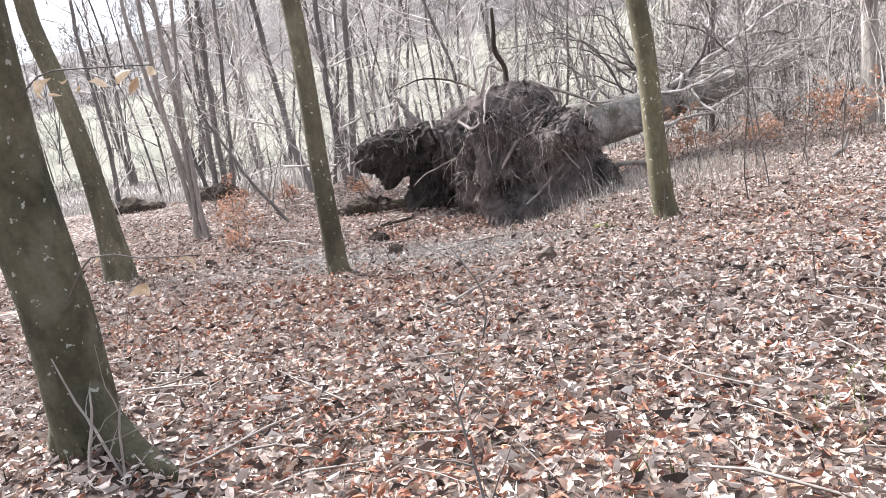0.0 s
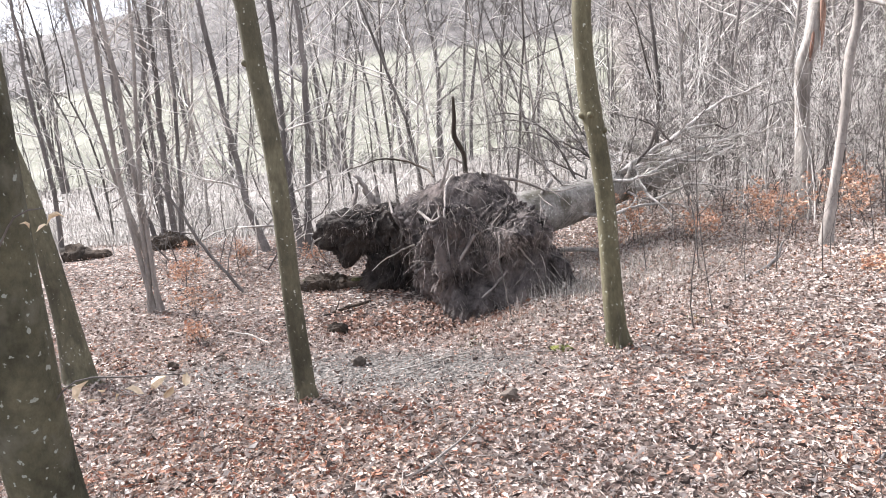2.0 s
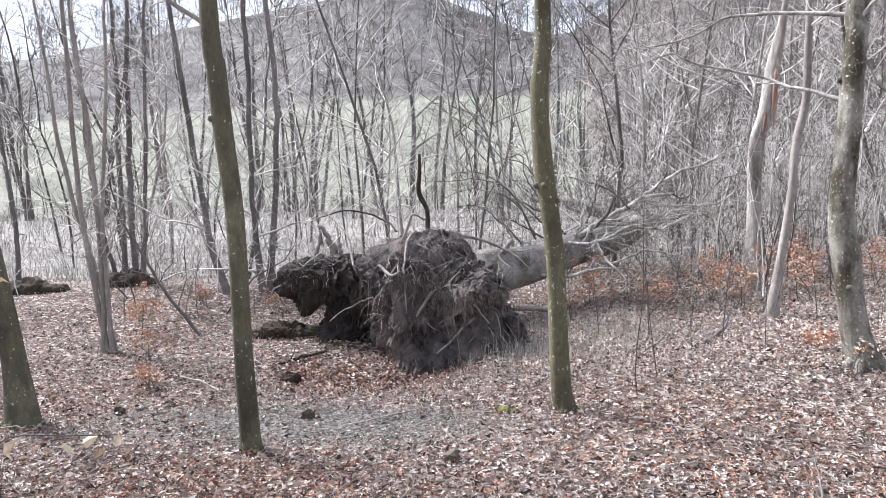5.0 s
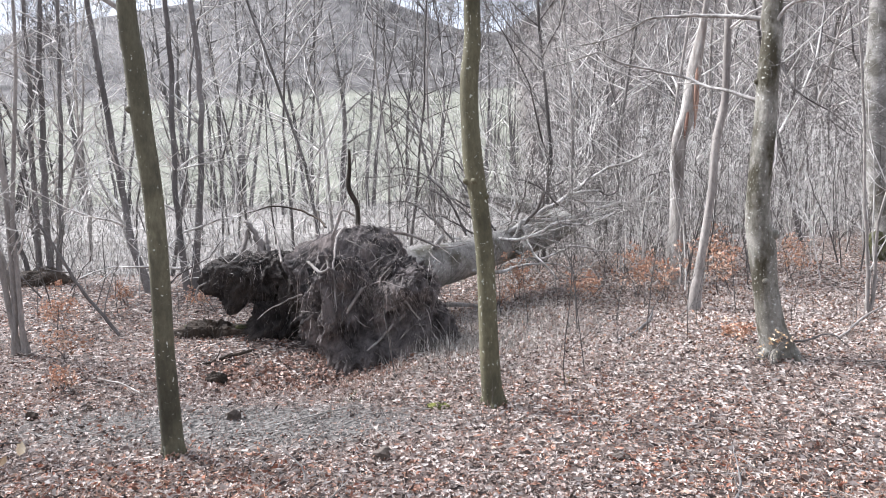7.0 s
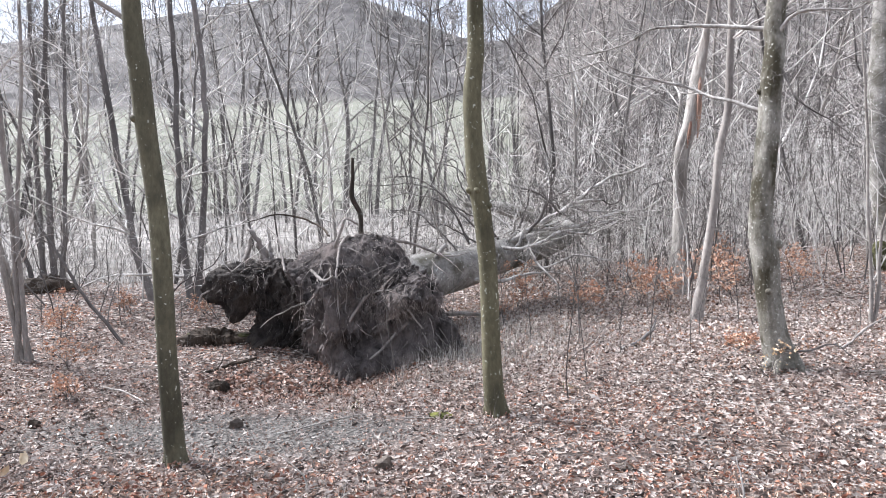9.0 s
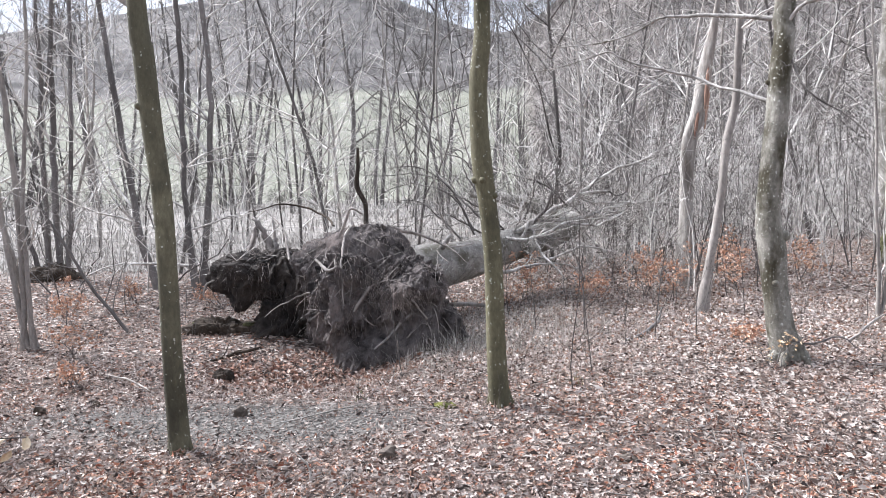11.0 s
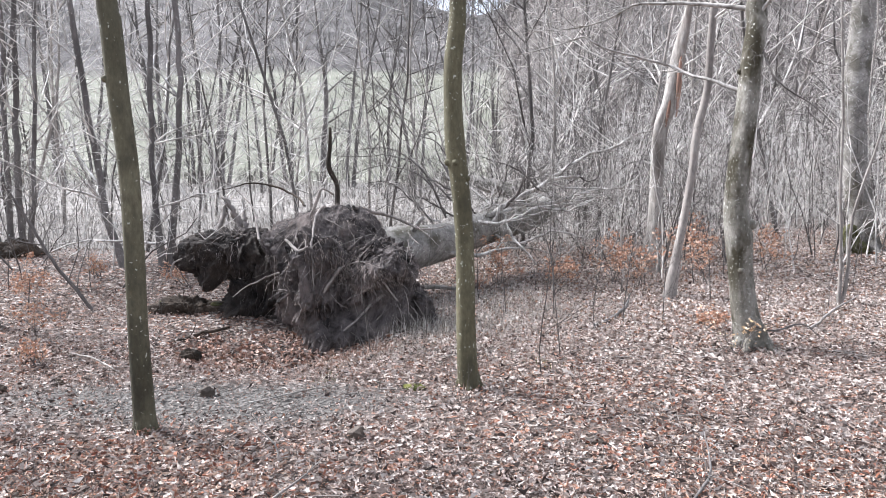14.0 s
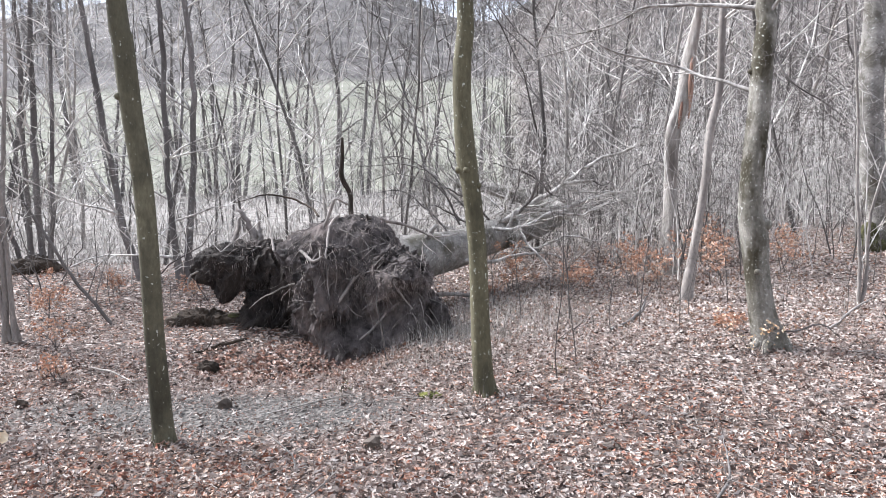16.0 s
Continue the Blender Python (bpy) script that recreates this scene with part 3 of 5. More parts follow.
branch([(2.58, 6.42, 2.31, 0.020), (2.39, 6.60, 2.43, 0.015), (2.29, 6.75, 2.47, 0.014), (2.11, 6.90, 2.57, 0.013), (1.82, 7.00, 2.67, 0.012), (1.59, 7.05, 2.73, 0.010), (1.44, 7.10, 2.81, 0.011), (1.34, 7.10, 2.85, 0.009), (1.07, 7.10, 2.77, 0.007), (0.83, 7.10, 2.71, 0.005), (0.35, 7.15, 2.66, 0.003)], BRANCH, t3, 32, twigs=26, kids=(4, 2), tlen=0.55)
branch([(2.67, 6.33, 2.93, 0.018), (2.78, 6.20, 3.06, 0.014), (2.98, 6.10, 3.06, 0.010), (3.13, 6.00, 3.05, 0.008), (3.41, 6.00, 3.18, 0.004)], BRANCH, t3, 33, twigs=18, kids=(4, 2))
branch([(2.70, 6.36, 2.71, 0.010), (2.73, 6.20, 2.48, 0.008), (2.81, 6.10, 2.31, 0.007), (3.02, 6.00, 2.14, 0.005), (3.16, 5.90, 1.98, 0.003)], TWIG_DARK, t3, 34, twigs=12, kids=(3, 2))

# the broken snag
SNAG = [(2.88, 9.88, 0.23, 0.132), (2.93, 9.88, 0.93, 0.106), (2.93, 9.88, 1.55, 0.092), (2.95, 9.88, 2.12, 0.092), (3.06, 9.88, 2.48, 0.092), (3.15, 9.88, 3.05, 0.081), (3.24, 9.88, 3.55, 0.051), (3.30, 9.88, 4.0, 0.032), (3.38, 9.85, 5.0, 0.018)]
snag = thing("dead_tree", (2.88, 9.88, gz(2.88, 9.88)), "pale barkless dead tree with reddish rot and a splintered upper stem", "dead tree")
s = Soup()
s.tube(*spline([(2.87, 9.88, 0.05, 0.18)] + SNAG, 0.05), 18, lump=0.11)
part("trunk", s, DEADWOOD, snag)
for i, (z, w) in enumerate([(2.5, 0.45), (2.75, 0.5), (2.3, 0.3)]):
    s = Soup()
    x = 3.0 + 0.16 * (z - 2.1)
    s.tube([(x + 0.06 - 0.05 * i, 9.79, z - w / 2), (x + 0.075 - 0.05 * i, 9.775, z), (x + 0.1 - 0.05 * i, 9.79, z + w / 2), (x + 0.12 - 0.05 * i, 9.83, z + w / 2 + 0.12)], [0.008, 0.022, 0.02, 0.004], 6, cap=True)
    part("splinter", s, RED_ROT, snag, "reddish splintered strip of rotten wood")


# ---------------------------------------------------------------- the slim stems
def stems(name, lines, bark, label, group, seed, top, limbs=16, cat="tree", limb_len=1.7, twig=TWIG):
    """Several slim stems from one foot, each with bare side branches."""
    rng = np.random.default_rng(seed)
    x, y = lines[0][0][0], lines[0][0][1]
    root = thing(name, (x, y, gz(x, y)), label, cat, group)
    b = Soup()
    for c in lines:
        c = [tuple(p) for p in c]
        end = np.array(c[-1])
        d = unit(end[:3] - np.array(c[-2])[:3])
        for i in range(3):
            d = unit(d + rng.normal(0, 0.06, 3))
            p = np.array(c[-1][:3]) + d * (top - end[2]) / 3
            c.append((*p, max(end[3] * (1 - (i + 1) * 0.3), 0.005)))
        s = Soup()
        pts, rad = spline([(c[0][0], c[0][1], gz(c[0][0], c[0][1]) - 0.1, c[0][3] * 1.3)] + c, 0.2)
        w = rng.normal(0, 1, (len(pts), 3)).cumsum(0)
        w -= np.linspace(0, 1, len(pts))[:, None] * w[-1]
        pts = pts + w * (0.012 if cat == "tree" else 0.006)
        rad = rad * (0.68 if cat == "tree" else 1.0)
        s.tube(pts, rad, 8, lump=0.04)
        part("stem", s, bark, root)
        for _ in range(limbs):
            i = int(rng.uniform(0.12, 0.97) * (len(pts) - 1))
            a = rng.uniform(0, 2 * math.pi)
            grow(b, rng, pts[i], (math.cos(a), math.sin(a), rng.uniform(0.3, 1.1)), limb_len * rng.uniform(0.5, 1.2), max(rad[i] * 0.4, 0.004), (5, 3), 4)
    tagged(part("crown", b, twig, root, "bare spreading twigs"), kind="stuff")
    return root


stems("alder_tree", [[(-4.40, 10.30, 0.16, 0.108), (-4.59, 10.30, 1.18, 0.074), (-4.77, 10.30, 2.57, 0.061), (-4.94, 10.30, 3.94, 0.053), (-5.03, 10.30, 4.58, 0.048)]], BARK_DARK, "slim dark alder trunk leaning over the flat", "alders", 11, 8)
stems("alder_tree", [[(-3.83, 10.20, 0.15, 0.098), (-3.87, 10.20, 1.33, 0.061), (-3.89, 10.20, 3.33, 0.052), (-3.87, 10.20, 4.50, 0.047)],
                     [(-3.76, 10.25, 0.14, 0.098), (-3.62, 10.25, 1.73, 0.065), (-3.53, 10.25, 3.32, 0.056), (-3.58, 10.25, 4.49, 0.051)]], BARK_DARK, "twin-stemmed dark alder beside the flat", "alders", 12, 8)
stems("alder_tree", [[(-6.62, 11.40, 0.22, 0.074), (-6.64, 11.40, 1.15, 0.064), (-6.63, 11.40, 2.70, 0.055), (-6.60, 11.40, 4.93, 0.040)],
                     [(-6.43, 11.40, 0.20, 0.083), (-6.46, 11.40, 1.52, 0.073), (-6.38, 11.40, 3.15, 0.059), (-6.33, 11.40, 4.92, 0.049)],
                     [(-6.31, 11.40, 0.22, 0.065), (-6.18, 11.40, 1.33, 0.050), (-6.06, 11.40, 3.14, 0.041), (-5.93, 11.40, 4.90, 0.036)],
                     [(-6.78, 11.50, 0.21, 0.065), (-7.01, 11.50, 1.06, 0.051), (-7.20, 11.50, 2.64, 0.046), (-7.28, 11.50, 4.99, 0.036)]], BARK_DARK, "many-stemmed dark alder clump at the reed edge", "alders", 13, 8.5)
stems("hazel_clump", [[(-4.56, 7.40, -0.03, 0.037), (-4.64, 7.40, 0.51, 0.030), (-4.75, 7.40, 1.49, 0.027), (-4.80, 7.40, 2.68, 0.024), (-4.79, 7.40, 3.84, 0.021)],
                      [(-4.61, 7.40, 0.02, 0.037), (-4.58, 7.40, 0.76, 0.030), (-4.61, 7.40, 2.08, 0.027), (-4.70, 7.40, 3.26, 0.024), (-4.73, 7.40, 3.84, 0.021)],
                      [(-4.51, 7.40, 0.02, 0.030), (-4.51, 7.40, 0.76, 0.024), (-4.51, 7.40, 1.48, 0.021), (-4.37, 7.40, 2.66, 0.018), (-4.32, 7.40, 3.82, 0.015)],
                      [(-4.50, 7.45, 0.02, 0.03), (-4.66, 7.5, 0.7, 0.026), (-4.92, 7.5, 1.9, 0.022), (-5.1, 7.5, 3.5, 0.016)]], BARK_PALE, "clump of thin pale hazel stems with a bent foot", "", 14, 6.5, 6, "shrub", 1.0)
lean = thing("leaning_pole", (-3.93, 8.30, 0.0), "thin dead pole leaning into the alders", "branch")
branch([(-3.90, 8.30, -0.03, 0.022), (-4.27, 8.30, 0.46, 0.019), (-4.56, 8.30, 0.97, 0.017), (-4.81, 8.30, 1.44, 0.013), (-4.95, 8.30, 1.92, 0.008)], TWIG_DARK, lean, 15, "stem", 9, 0.7, kids=(4, 2))


# ---------------------------------------------------------------- the uprooted tree
def lumps(blobs, seed):
    """Overlapping earth clods joined into one rough body."""
    out = Soup()
    for bi, (cx, cy, cz, rx, ry, rz, sub) in enumerate(blobs):
        bm = bmesh.new()
        bmesh.ops.create_icosphere(bm, subdivisions=sub, radius=1.0)
        v = np.array([x.co[:] for x in bm.verts])
        t = np.array([[q.index for q in f.verts] for f in bm.faces])
        bm.free()
        size = np.array([rx, ry, rz])
        w = v * size + np.array([cx, cy, cz])
        d = np.empty(len(v))
        off = Vector((seed * 3.1, 1.7 * seed, 0))
        for i, p in enumerate(w):
            q = Vector(p) + off
            n1 = noise.noise(q * 2.4)
            d[i] = 0.17 * n1 + 0.20 * (0.4 - abs(noise.noise(q * 4.0))) + 0.11 * (0.35 - abs(noise.noise(q * 9.0))) + 0.055 * noise.noise(Vector((q.x * 24, q.y * 24, q.z * 9))) + 0.03 * noise.noise(q * 38) + 0.018 * noise.noise(q * 75)
        d *= min(1.0, (rx + ry + rz) / 0.9)
        nrm = v / size
        nrm /= np.linalg.norm(nrm, axis=1)[:, None]
        out.add(w + nrm * d[:, None], None, t)
    return out


def clod(centre, blobs, seed, sub, rough=1.0, blend=0.09):
    """One rough body of earth: the outer skin, seen from its centre, of ellipsoids that melt together."""
    bm = bmesh.new()
    bmesh.ops.create_icosphere(bm, subdivisions=sub, radius=1.0)
    d = np.array([x.co[:] for x in bm.verts])
    t = np.array([[q.index for q in f.verts] for f in bm.faces])
    bm.free()
    c = np.array(centre)

    def inside(p):
        total = np.zeros(len(p))
        for b in blobs:
            q, size = p - np.array(b[:3]), np.array(b[3:6])
            k0 = np.linalg.norm(q / size, axis=1)
            k1 = np.linalg.norm(q / size ** 2, axis=1) + 1e-6
            total += np.exp(np.clip(-k0 * (k0 - 1) / k1 / blend, -60, 60))
        return total > 1.0

    r = np.full(len(d), 0.02)
    for step in np.linspace(0.04, 1.6, 79):
        r = np.where(inside(c + d * step), step, r)
    low, high = r.copy(), r + 0.02
    for _ in range(5):
        mid = (low + high) / 2
        ok = inside(c + d * mid[:, None])
        low, high = np.where(ok, mid, low), np.where(ok, high, mid)
    w = c + d * low[:, None]
    off = Vector((seed * 3.1, 1.7 * seed, 0))
    push = np.empty(len(w))
    calm = 1 - 0.6 * smooth_step(0.75, 1.05, w[:, 2])
    for i, p in enumerate(w):
        q = Vector(p) + off
        long = Vector((q.x, q.y, q.z * 0.45))
        push[i] = 0.10 * noise.noise(q * 2.4) + 0.20 * (0.30 - abs(noise.noise(q * 3.8))) + 0.11 * (0.32 - abs(noise.noise(long * 9.0))) + 0.06 * noise.noise(long * 22) + 0.03 * noise.noise(q * 40)
    body = Soup()
    body.add(w + d * (push * rough * calm)[:, None], None, t)
    return body


fallen = thing("uprooted_tree", (-0.9, 7.6, gz(-0.9, 7.6)), "uprooted beech with an upturned plate of dark soil and roots", "fallen tree")
PLATE = clod((-1.0, 7.9, 0.36), [
    (-1.02, 7.84, 0.20, 0.56, 0.46, 0.54), (-1.32, 8.02, 0.74, 0.42, 0.38, 0.38), (-1.00, 7.98, 0.84, 0.40, 0.38, 0.34),
    (-0.64, 7.66, 0.60, 0.36, 0.40, 0.24), (-0.42, 7.64, 0.10, 0.34, 0.30, 0.36), (-0.18, 7.62, -0.16, 0.26, 0.28, 0.16), (-0.92, 7.52, -0.10, 0.48, 0.36, 0.22),
    (-1.62, 8.06, 0.70, 0.26, 0.32, 0.34), (-1.34, 7.62, 0.34, 0.20, 0.34, 0.46), (-1.15, 7.60, 0.72, 0.22, 0.30, 0.16)], 1, 7, 1.0, 0.055)
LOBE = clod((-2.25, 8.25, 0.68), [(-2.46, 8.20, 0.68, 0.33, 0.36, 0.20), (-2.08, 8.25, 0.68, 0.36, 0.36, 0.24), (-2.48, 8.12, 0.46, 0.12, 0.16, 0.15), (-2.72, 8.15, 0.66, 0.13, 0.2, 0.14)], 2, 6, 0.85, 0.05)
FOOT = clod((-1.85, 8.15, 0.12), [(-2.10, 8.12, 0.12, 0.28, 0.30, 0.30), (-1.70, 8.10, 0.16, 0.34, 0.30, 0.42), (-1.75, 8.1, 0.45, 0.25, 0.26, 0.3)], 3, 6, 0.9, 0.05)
part("soil_plate", PLATE, SOIL, fallen, "dark crumbly soil face with torn roots", smooth=False)
# Lobe and foot carry the overhang's shade in their earth colour.
part("soil_lobe", LOBE, PEAT_SHADED, fallen, "overhanging shaggy lobe of roots and earth", smooth=False)
part("soil_foot", FOOT, PEAT_SHADED, fallen, "dark earth under the overhang, its shade put into the colour", smooth=False)


def hang(soup, rng, body, n, lmin, lmax, rmax, cling=0.2, where=None, fall=1.0):
    """Torn rootlets that lie over the body's skin, combed downwards in tufts."""
    v, _, t = body.arrays()
    v = v.astype(float)
    fn = np.cross(v[t[:, 1]] - v[t[:, 0]], v[t[:, 2]] - v[t[:, 0]])
    vn = np.zeros_like(v)
    for k in range(3):
        np.add.at(vn, t[:, k], fn)
    vn /= np.linalg.norm(vn, axis=1)[:, None] + 1e-9
    mid = v.mean(0)
    ok = v[:, 1] < mid[1] + 0.25
    if where is not None:
        ok &= where(v)
    pick = np.flatnonzero(ok)
    for i in pick[rng.integers(len(pick), size=n)]:
        p, nrm = v[i], vn[i]
        comb = np.array([noise.noise(Vector(p) * 3.1) * 1.3, -0.1, -fall + 0.6 * noise.noise(Vector(p) * 2.3 + Vector((9, 0, 0)))])
        d = unit(comb - nrm * float(comb @ nrm) * 0.9 + nrm * cling + rng.normal(0, 0.22, 3))
        L = rng.uniform(lmin, lmax)
        pts = [p - nrm * 0.012]
        for k in range(4):
            d = unit(d + rng.normal(0, 0.2, 3) + np.array([0, 0, -0.14]))
            pts.append(pts[-1] + d * L / 4)
        r = rng.uniform(0.3, 1.0) * rmax
        soup.tube(pts, [r, r * 0.9, r * 0.75, r * 0.5, r * 0.2], 3)


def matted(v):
    """The dry mats, coloured paler for the light there: the cap and the shelf on the right shoulder."""
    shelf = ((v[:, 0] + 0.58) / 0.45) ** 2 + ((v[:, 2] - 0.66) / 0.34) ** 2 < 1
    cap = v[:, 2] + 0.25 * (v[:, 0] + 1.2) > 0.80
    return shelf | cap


rng = np.random.default_rng(21)
fib, dry = Soup(), Soup()
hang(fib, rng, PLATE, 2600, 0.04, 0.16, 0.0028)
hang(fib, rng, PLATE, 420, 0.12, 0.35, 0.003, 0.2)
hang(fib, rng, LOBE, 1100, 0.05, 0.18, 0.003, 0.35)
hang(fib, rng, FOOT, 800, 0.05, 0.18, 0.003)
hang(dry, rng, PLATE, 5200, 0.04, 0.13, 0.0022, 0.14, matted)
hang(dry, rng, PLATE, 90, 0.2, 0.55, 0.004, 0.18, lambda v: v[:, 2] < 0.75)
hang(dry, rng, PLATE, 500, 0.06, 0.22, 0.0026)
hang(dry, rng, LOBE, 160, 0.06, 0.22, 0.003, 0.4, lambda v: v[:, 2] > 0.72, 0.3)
tagged(part("root_mat", dry, FIBRE_DRY_LIT, fallen, "dry grey-brown matted rootlets, paler for the light on cap and shelf"), kind="stuff")
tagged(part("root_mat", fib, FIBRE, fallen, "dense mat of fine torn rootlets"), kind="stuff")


FACE = PLATE.arrays()[0]


def on_face(x, z):
    """How far forward the soil face stands at x, z."""
    near = (np.abs(FACE[:, 0] - x) < 0.045) & (np.abs(FACE[:, 2] - z) < 0.045)
    return float(np.quantile(FACE[near, 1], 0.15)) if near.any() else None


def root_line(ctrl, mat=ROOT, lump=0.08, label="", lie=True):
    r = Soup()
    if lie:
        ctrl = [(x, y if on_face(x, z) is None else on_face(x, z) - 0.4 * rr, z, rr) for x, y, z, rr in ctrl]
    pts, rad = spline(ctrl, 0.04)
    rad = rad * 0.75
    w = rng.normal(0, 1, (len(pts), 3)).cumsum(0)
    w -= np.linspace(0, 1, len(pts))[:, None] * w[-1]
    r.tube(pts + w * 0.004, rad, 7, cap=True, lump=lump)
    part("root", r, mat, fallen, label)


# roots crossing the soil face: thin pale ones and a few stubs
root_line([(-1.20, 7.95, 1.22, 0.022), (-1.28, 7.70, 1.10, 0.020), (-1.25, 7.45, 0.86, 0.014), (-1.24, 7.25, 0.45, 0.009), (-1.24, 7.16, 0.15, 0.005)])
root_line([(-1.35, 8.05, 1.10, 0.018), (-1.27, 7.72, 1.28, 0.022), (-1.22, 7.72, 1.40, 0.02), (-1.10, 7.85, 1.34, 0.014)])
root_line([(-1.55, 7.62, 0.88, 0.022), (-1.38, 7.48, 0.80, 0.022), (-1.30, 7.44, 0.84, 0.016)])
root_line([(-0.98, 7.36, 0.62, 0.026), (-1.10, 7.15, 0.44, 0.022), (-1.20, 7.08, 0.28, 0.016)])
root_line([(-0.98, 7.30, 0.62, 0.012), (-0.82, 7.18, 0.68, 0.01), (-0.70, 7.16, 0.70, 0.006)])
root_line([(-0.55, 7.22, 0.34, 0.024), (-0.72, 7.02, 0.20, 0.022), (-0.95, 6.98, 0.02, 0.014), (-1.02, 7.0, -0.04, 0.006)])
root_line([(-0.50, 7.20, 0.22, 0.022), (-0.60, 7.02, 0.04, 0.018), (-0.78, 6.98, -0.10, 0.01)])
root_line([(-0.62, 7.22, 0.46, 0.02), (-0.78, 7.06, 0.36, 0.016), (-0.92, 7.04, 0.28, 0.008)])
root_line([(-0.55, 7.25, 0.50, 0.014), (-0.40, 7.10, 0.30, 0.01), (-0.22, 7.05, 0.10, 0.006), (-0.12, 7.08, -0.02, 0.003)])
root_line([(-1.42, 7.75, 0.62, 0.014), (-1.70, 7.6, 0.52, 0.013), (-1.95, 7.55, 0.42, 0.009), (-2.10, 7.5, 0.30, 0.004)])
root_line([(-1.30, 7.40, 0.30, 0.010), (-1.34, 7.05, 0.10, 0.009), (-1.44, 6.95, -0.12, 0.006)])
root_line([(-2.70, 8.1, 0.66, 0.016), (-2.86, 8.0, 0.60, 0.013), (-2.90, 7.98, 0.44, 0.010), (-2.80, 7.96, 0.40, 0.006)])
root_line([(-1.9, 8.2, 0.85, 0.02), (-2.1, 8.3, 1.2, 0.012), (-2.5, 8.6, 1.45, 0.008), (-2.9, 9.0, 1.40, 0.004)])
root_line([(-1.45, 8.1, 1.20, 0.016), (-1.67, 8.5, 1.32, 0.016), (-2.07, 8.6, 1.42, 0.013), (-2.53, 8.6, 1.35, 0.006)], ROT)
root_line([(-0.9, 8.3, 1.2, 0.03), (-0.55, 8.5, 1.05, 0.022), (-0.2, 8.7, 0.9, 0.014), (0.1, 8.8, 0.92, 0.006)])
for i in range(90):
    a, b = rng.uniform(-1.6, -0.2), rng.uniform(-0.05, 1.1)
    y0 = 7.15 + 0.45 * b + 0.25 * abs(a + 0.8)
    d = rng.normal(0, 1, 2)
    L = rng.uniform(0.12, 0.4)
    r0 = rng.uniform(0.003, 0.008)
    root_line([(a, y0 + 0.2, b, r0), (a + 0.3 * L * d[0], y0 - 0.02, b - 0.25 * L, r0 * 0.9), (a + 0.6 * L * d[0], y0 - 0.10, b - 0.6 * L, r0 * 0.6), (a + 0.7 * L * d[0], y0 - 0.08, b - L, r0 * 0.2)])

def log_limb(ctrl, seed, twigs=7, tlen=0.6, kids=(4, 2), name="limb", bark=BRANCH, crook=0.008):
    return branch(ctrl, bark, fallen, seed, name, twigs, tlen, 7, 0.03, kids, "", crook)


s = Soup()
s.tube(*spline([(-0.95, 8.45, 0.60, 0.33), (-0.34, 8.9, 0.64, 0.285), (0.11, 9.3, 0.70, 0.24), (0.66, 9.8, 0.80, 0.20), (1.30, 10.4, 0.92, 0.165), (1.75, 11.0, 1.0, 0.11), (2.0, 11.5, 1.05, 0.04)], 0.08), 24, lump=0.07)
part("trunk", s, BARK_LOG, fallen, "grey fallen beech trunk")
s = Soup()
s.tube(*spline([(0.1, 12.4, 1.40, 0.04), (0.48, 12.2, 1.39, 0.09), (0.88, 12.0, 1.28, 0.11), (1.27, 11.8, 1.18, 0.12), (1.77, 11.2, 0.98, 0.12)], 0.12), 14, lump=0.06)
part("fork", s, BARK_LOG, fallen, "second grey stem of the fallen beech")
log_limb([(0.20, 9.5, 0.85, 0.05), (0.43, 9.7, 0.92, 0.042), (0.75, 9.7, 1.02, 0.038), (1.06, 9.8, 1.21, 0.034), (1.33, 9.9, 1.33, 0.031), (1.54, 10.0, 1.45, 0.027), (1.74, 10.1, 1.48, 0.022), (1.96, 10.2, 1.49, 0.016)], 40, 10, crook=0.005)
log_limb([(1.96, 10.2, 1.49, 0.014), (2.07, 10.2, 1.42, 0.012), (2.18, 10.2, 1.44, 0.011), (2.23, 10.2, 1.56, 0.009), (2.21, 10.2, 1.75, 0.004)], 41, 5, 0.4, (3,), bark=TWIG_DARK)
log_limb([(0.85, 9.77, 1.08, 0.024), (0.91, 9.75, 1.12, 0.022), (1.04, 9.6, 1.27, 0.020), (1.11, 9.5, 1.46, 0.017), (1.10, 9.5, 1.57, 0.012), (1.04, 9.5, 1.66, 0.007)], 42, 6, 0.4, (3,), bark=TWIG_DARK)
log_limb([(0.30, 9.55, 0.70, 0.028), (0.43, 9.6, 0.74, 0.025), (0.64, 9.6, 0.83, 0.022), (0.78, 9.6, 0.94, 0.020), (0.84, 9.7, 1.07, 0.018), (0.76, 9.75, 1.12, 0.014), (0.5, 9.8, 1.04, 0.008)], 43, 5, 0.5)
log_limb([(0.86, 9.7, 1.01, 0.016), (0.91, 9.4, 0.81, 0.015), (1.03, 9.1, 0.66, 0.013), (1.21, 8.9, 0.45, 0.008)], 44, 5, 0.4)
log_limb([(1.40, 10.0, 1.38, 0.028), (1.46, 10.0, 1.41, 0.027), (2.07, 10.6, 1.74, 0.022), (2.62, 10.9, 1.92, 0.019), (2.89, 11.0, 2.07, 0.016), (3.31, 11.0, 2.17, 0.010), (3.51, 11.0, 2.19, 0.005)], 45, 14)
log_limb([(0.40, 10.2, 1.36, 0.012), (0.51, 10.0, 1.29, 0.015), (0.72, 9.8, 1.11, 0.016), (0.86, 9.7, 1.05, 0.016)], 46, 4)
log_limb([(1.37, 9.9, 1.33, 0.014), (1.19, 9.7, 1.51, 0.012), (0.89, 9.6, 1.66, 0.009), (0.55, 9.5, 1.75, 0.005)], 47, 7, 0.6, bark=TWIG_DARK)
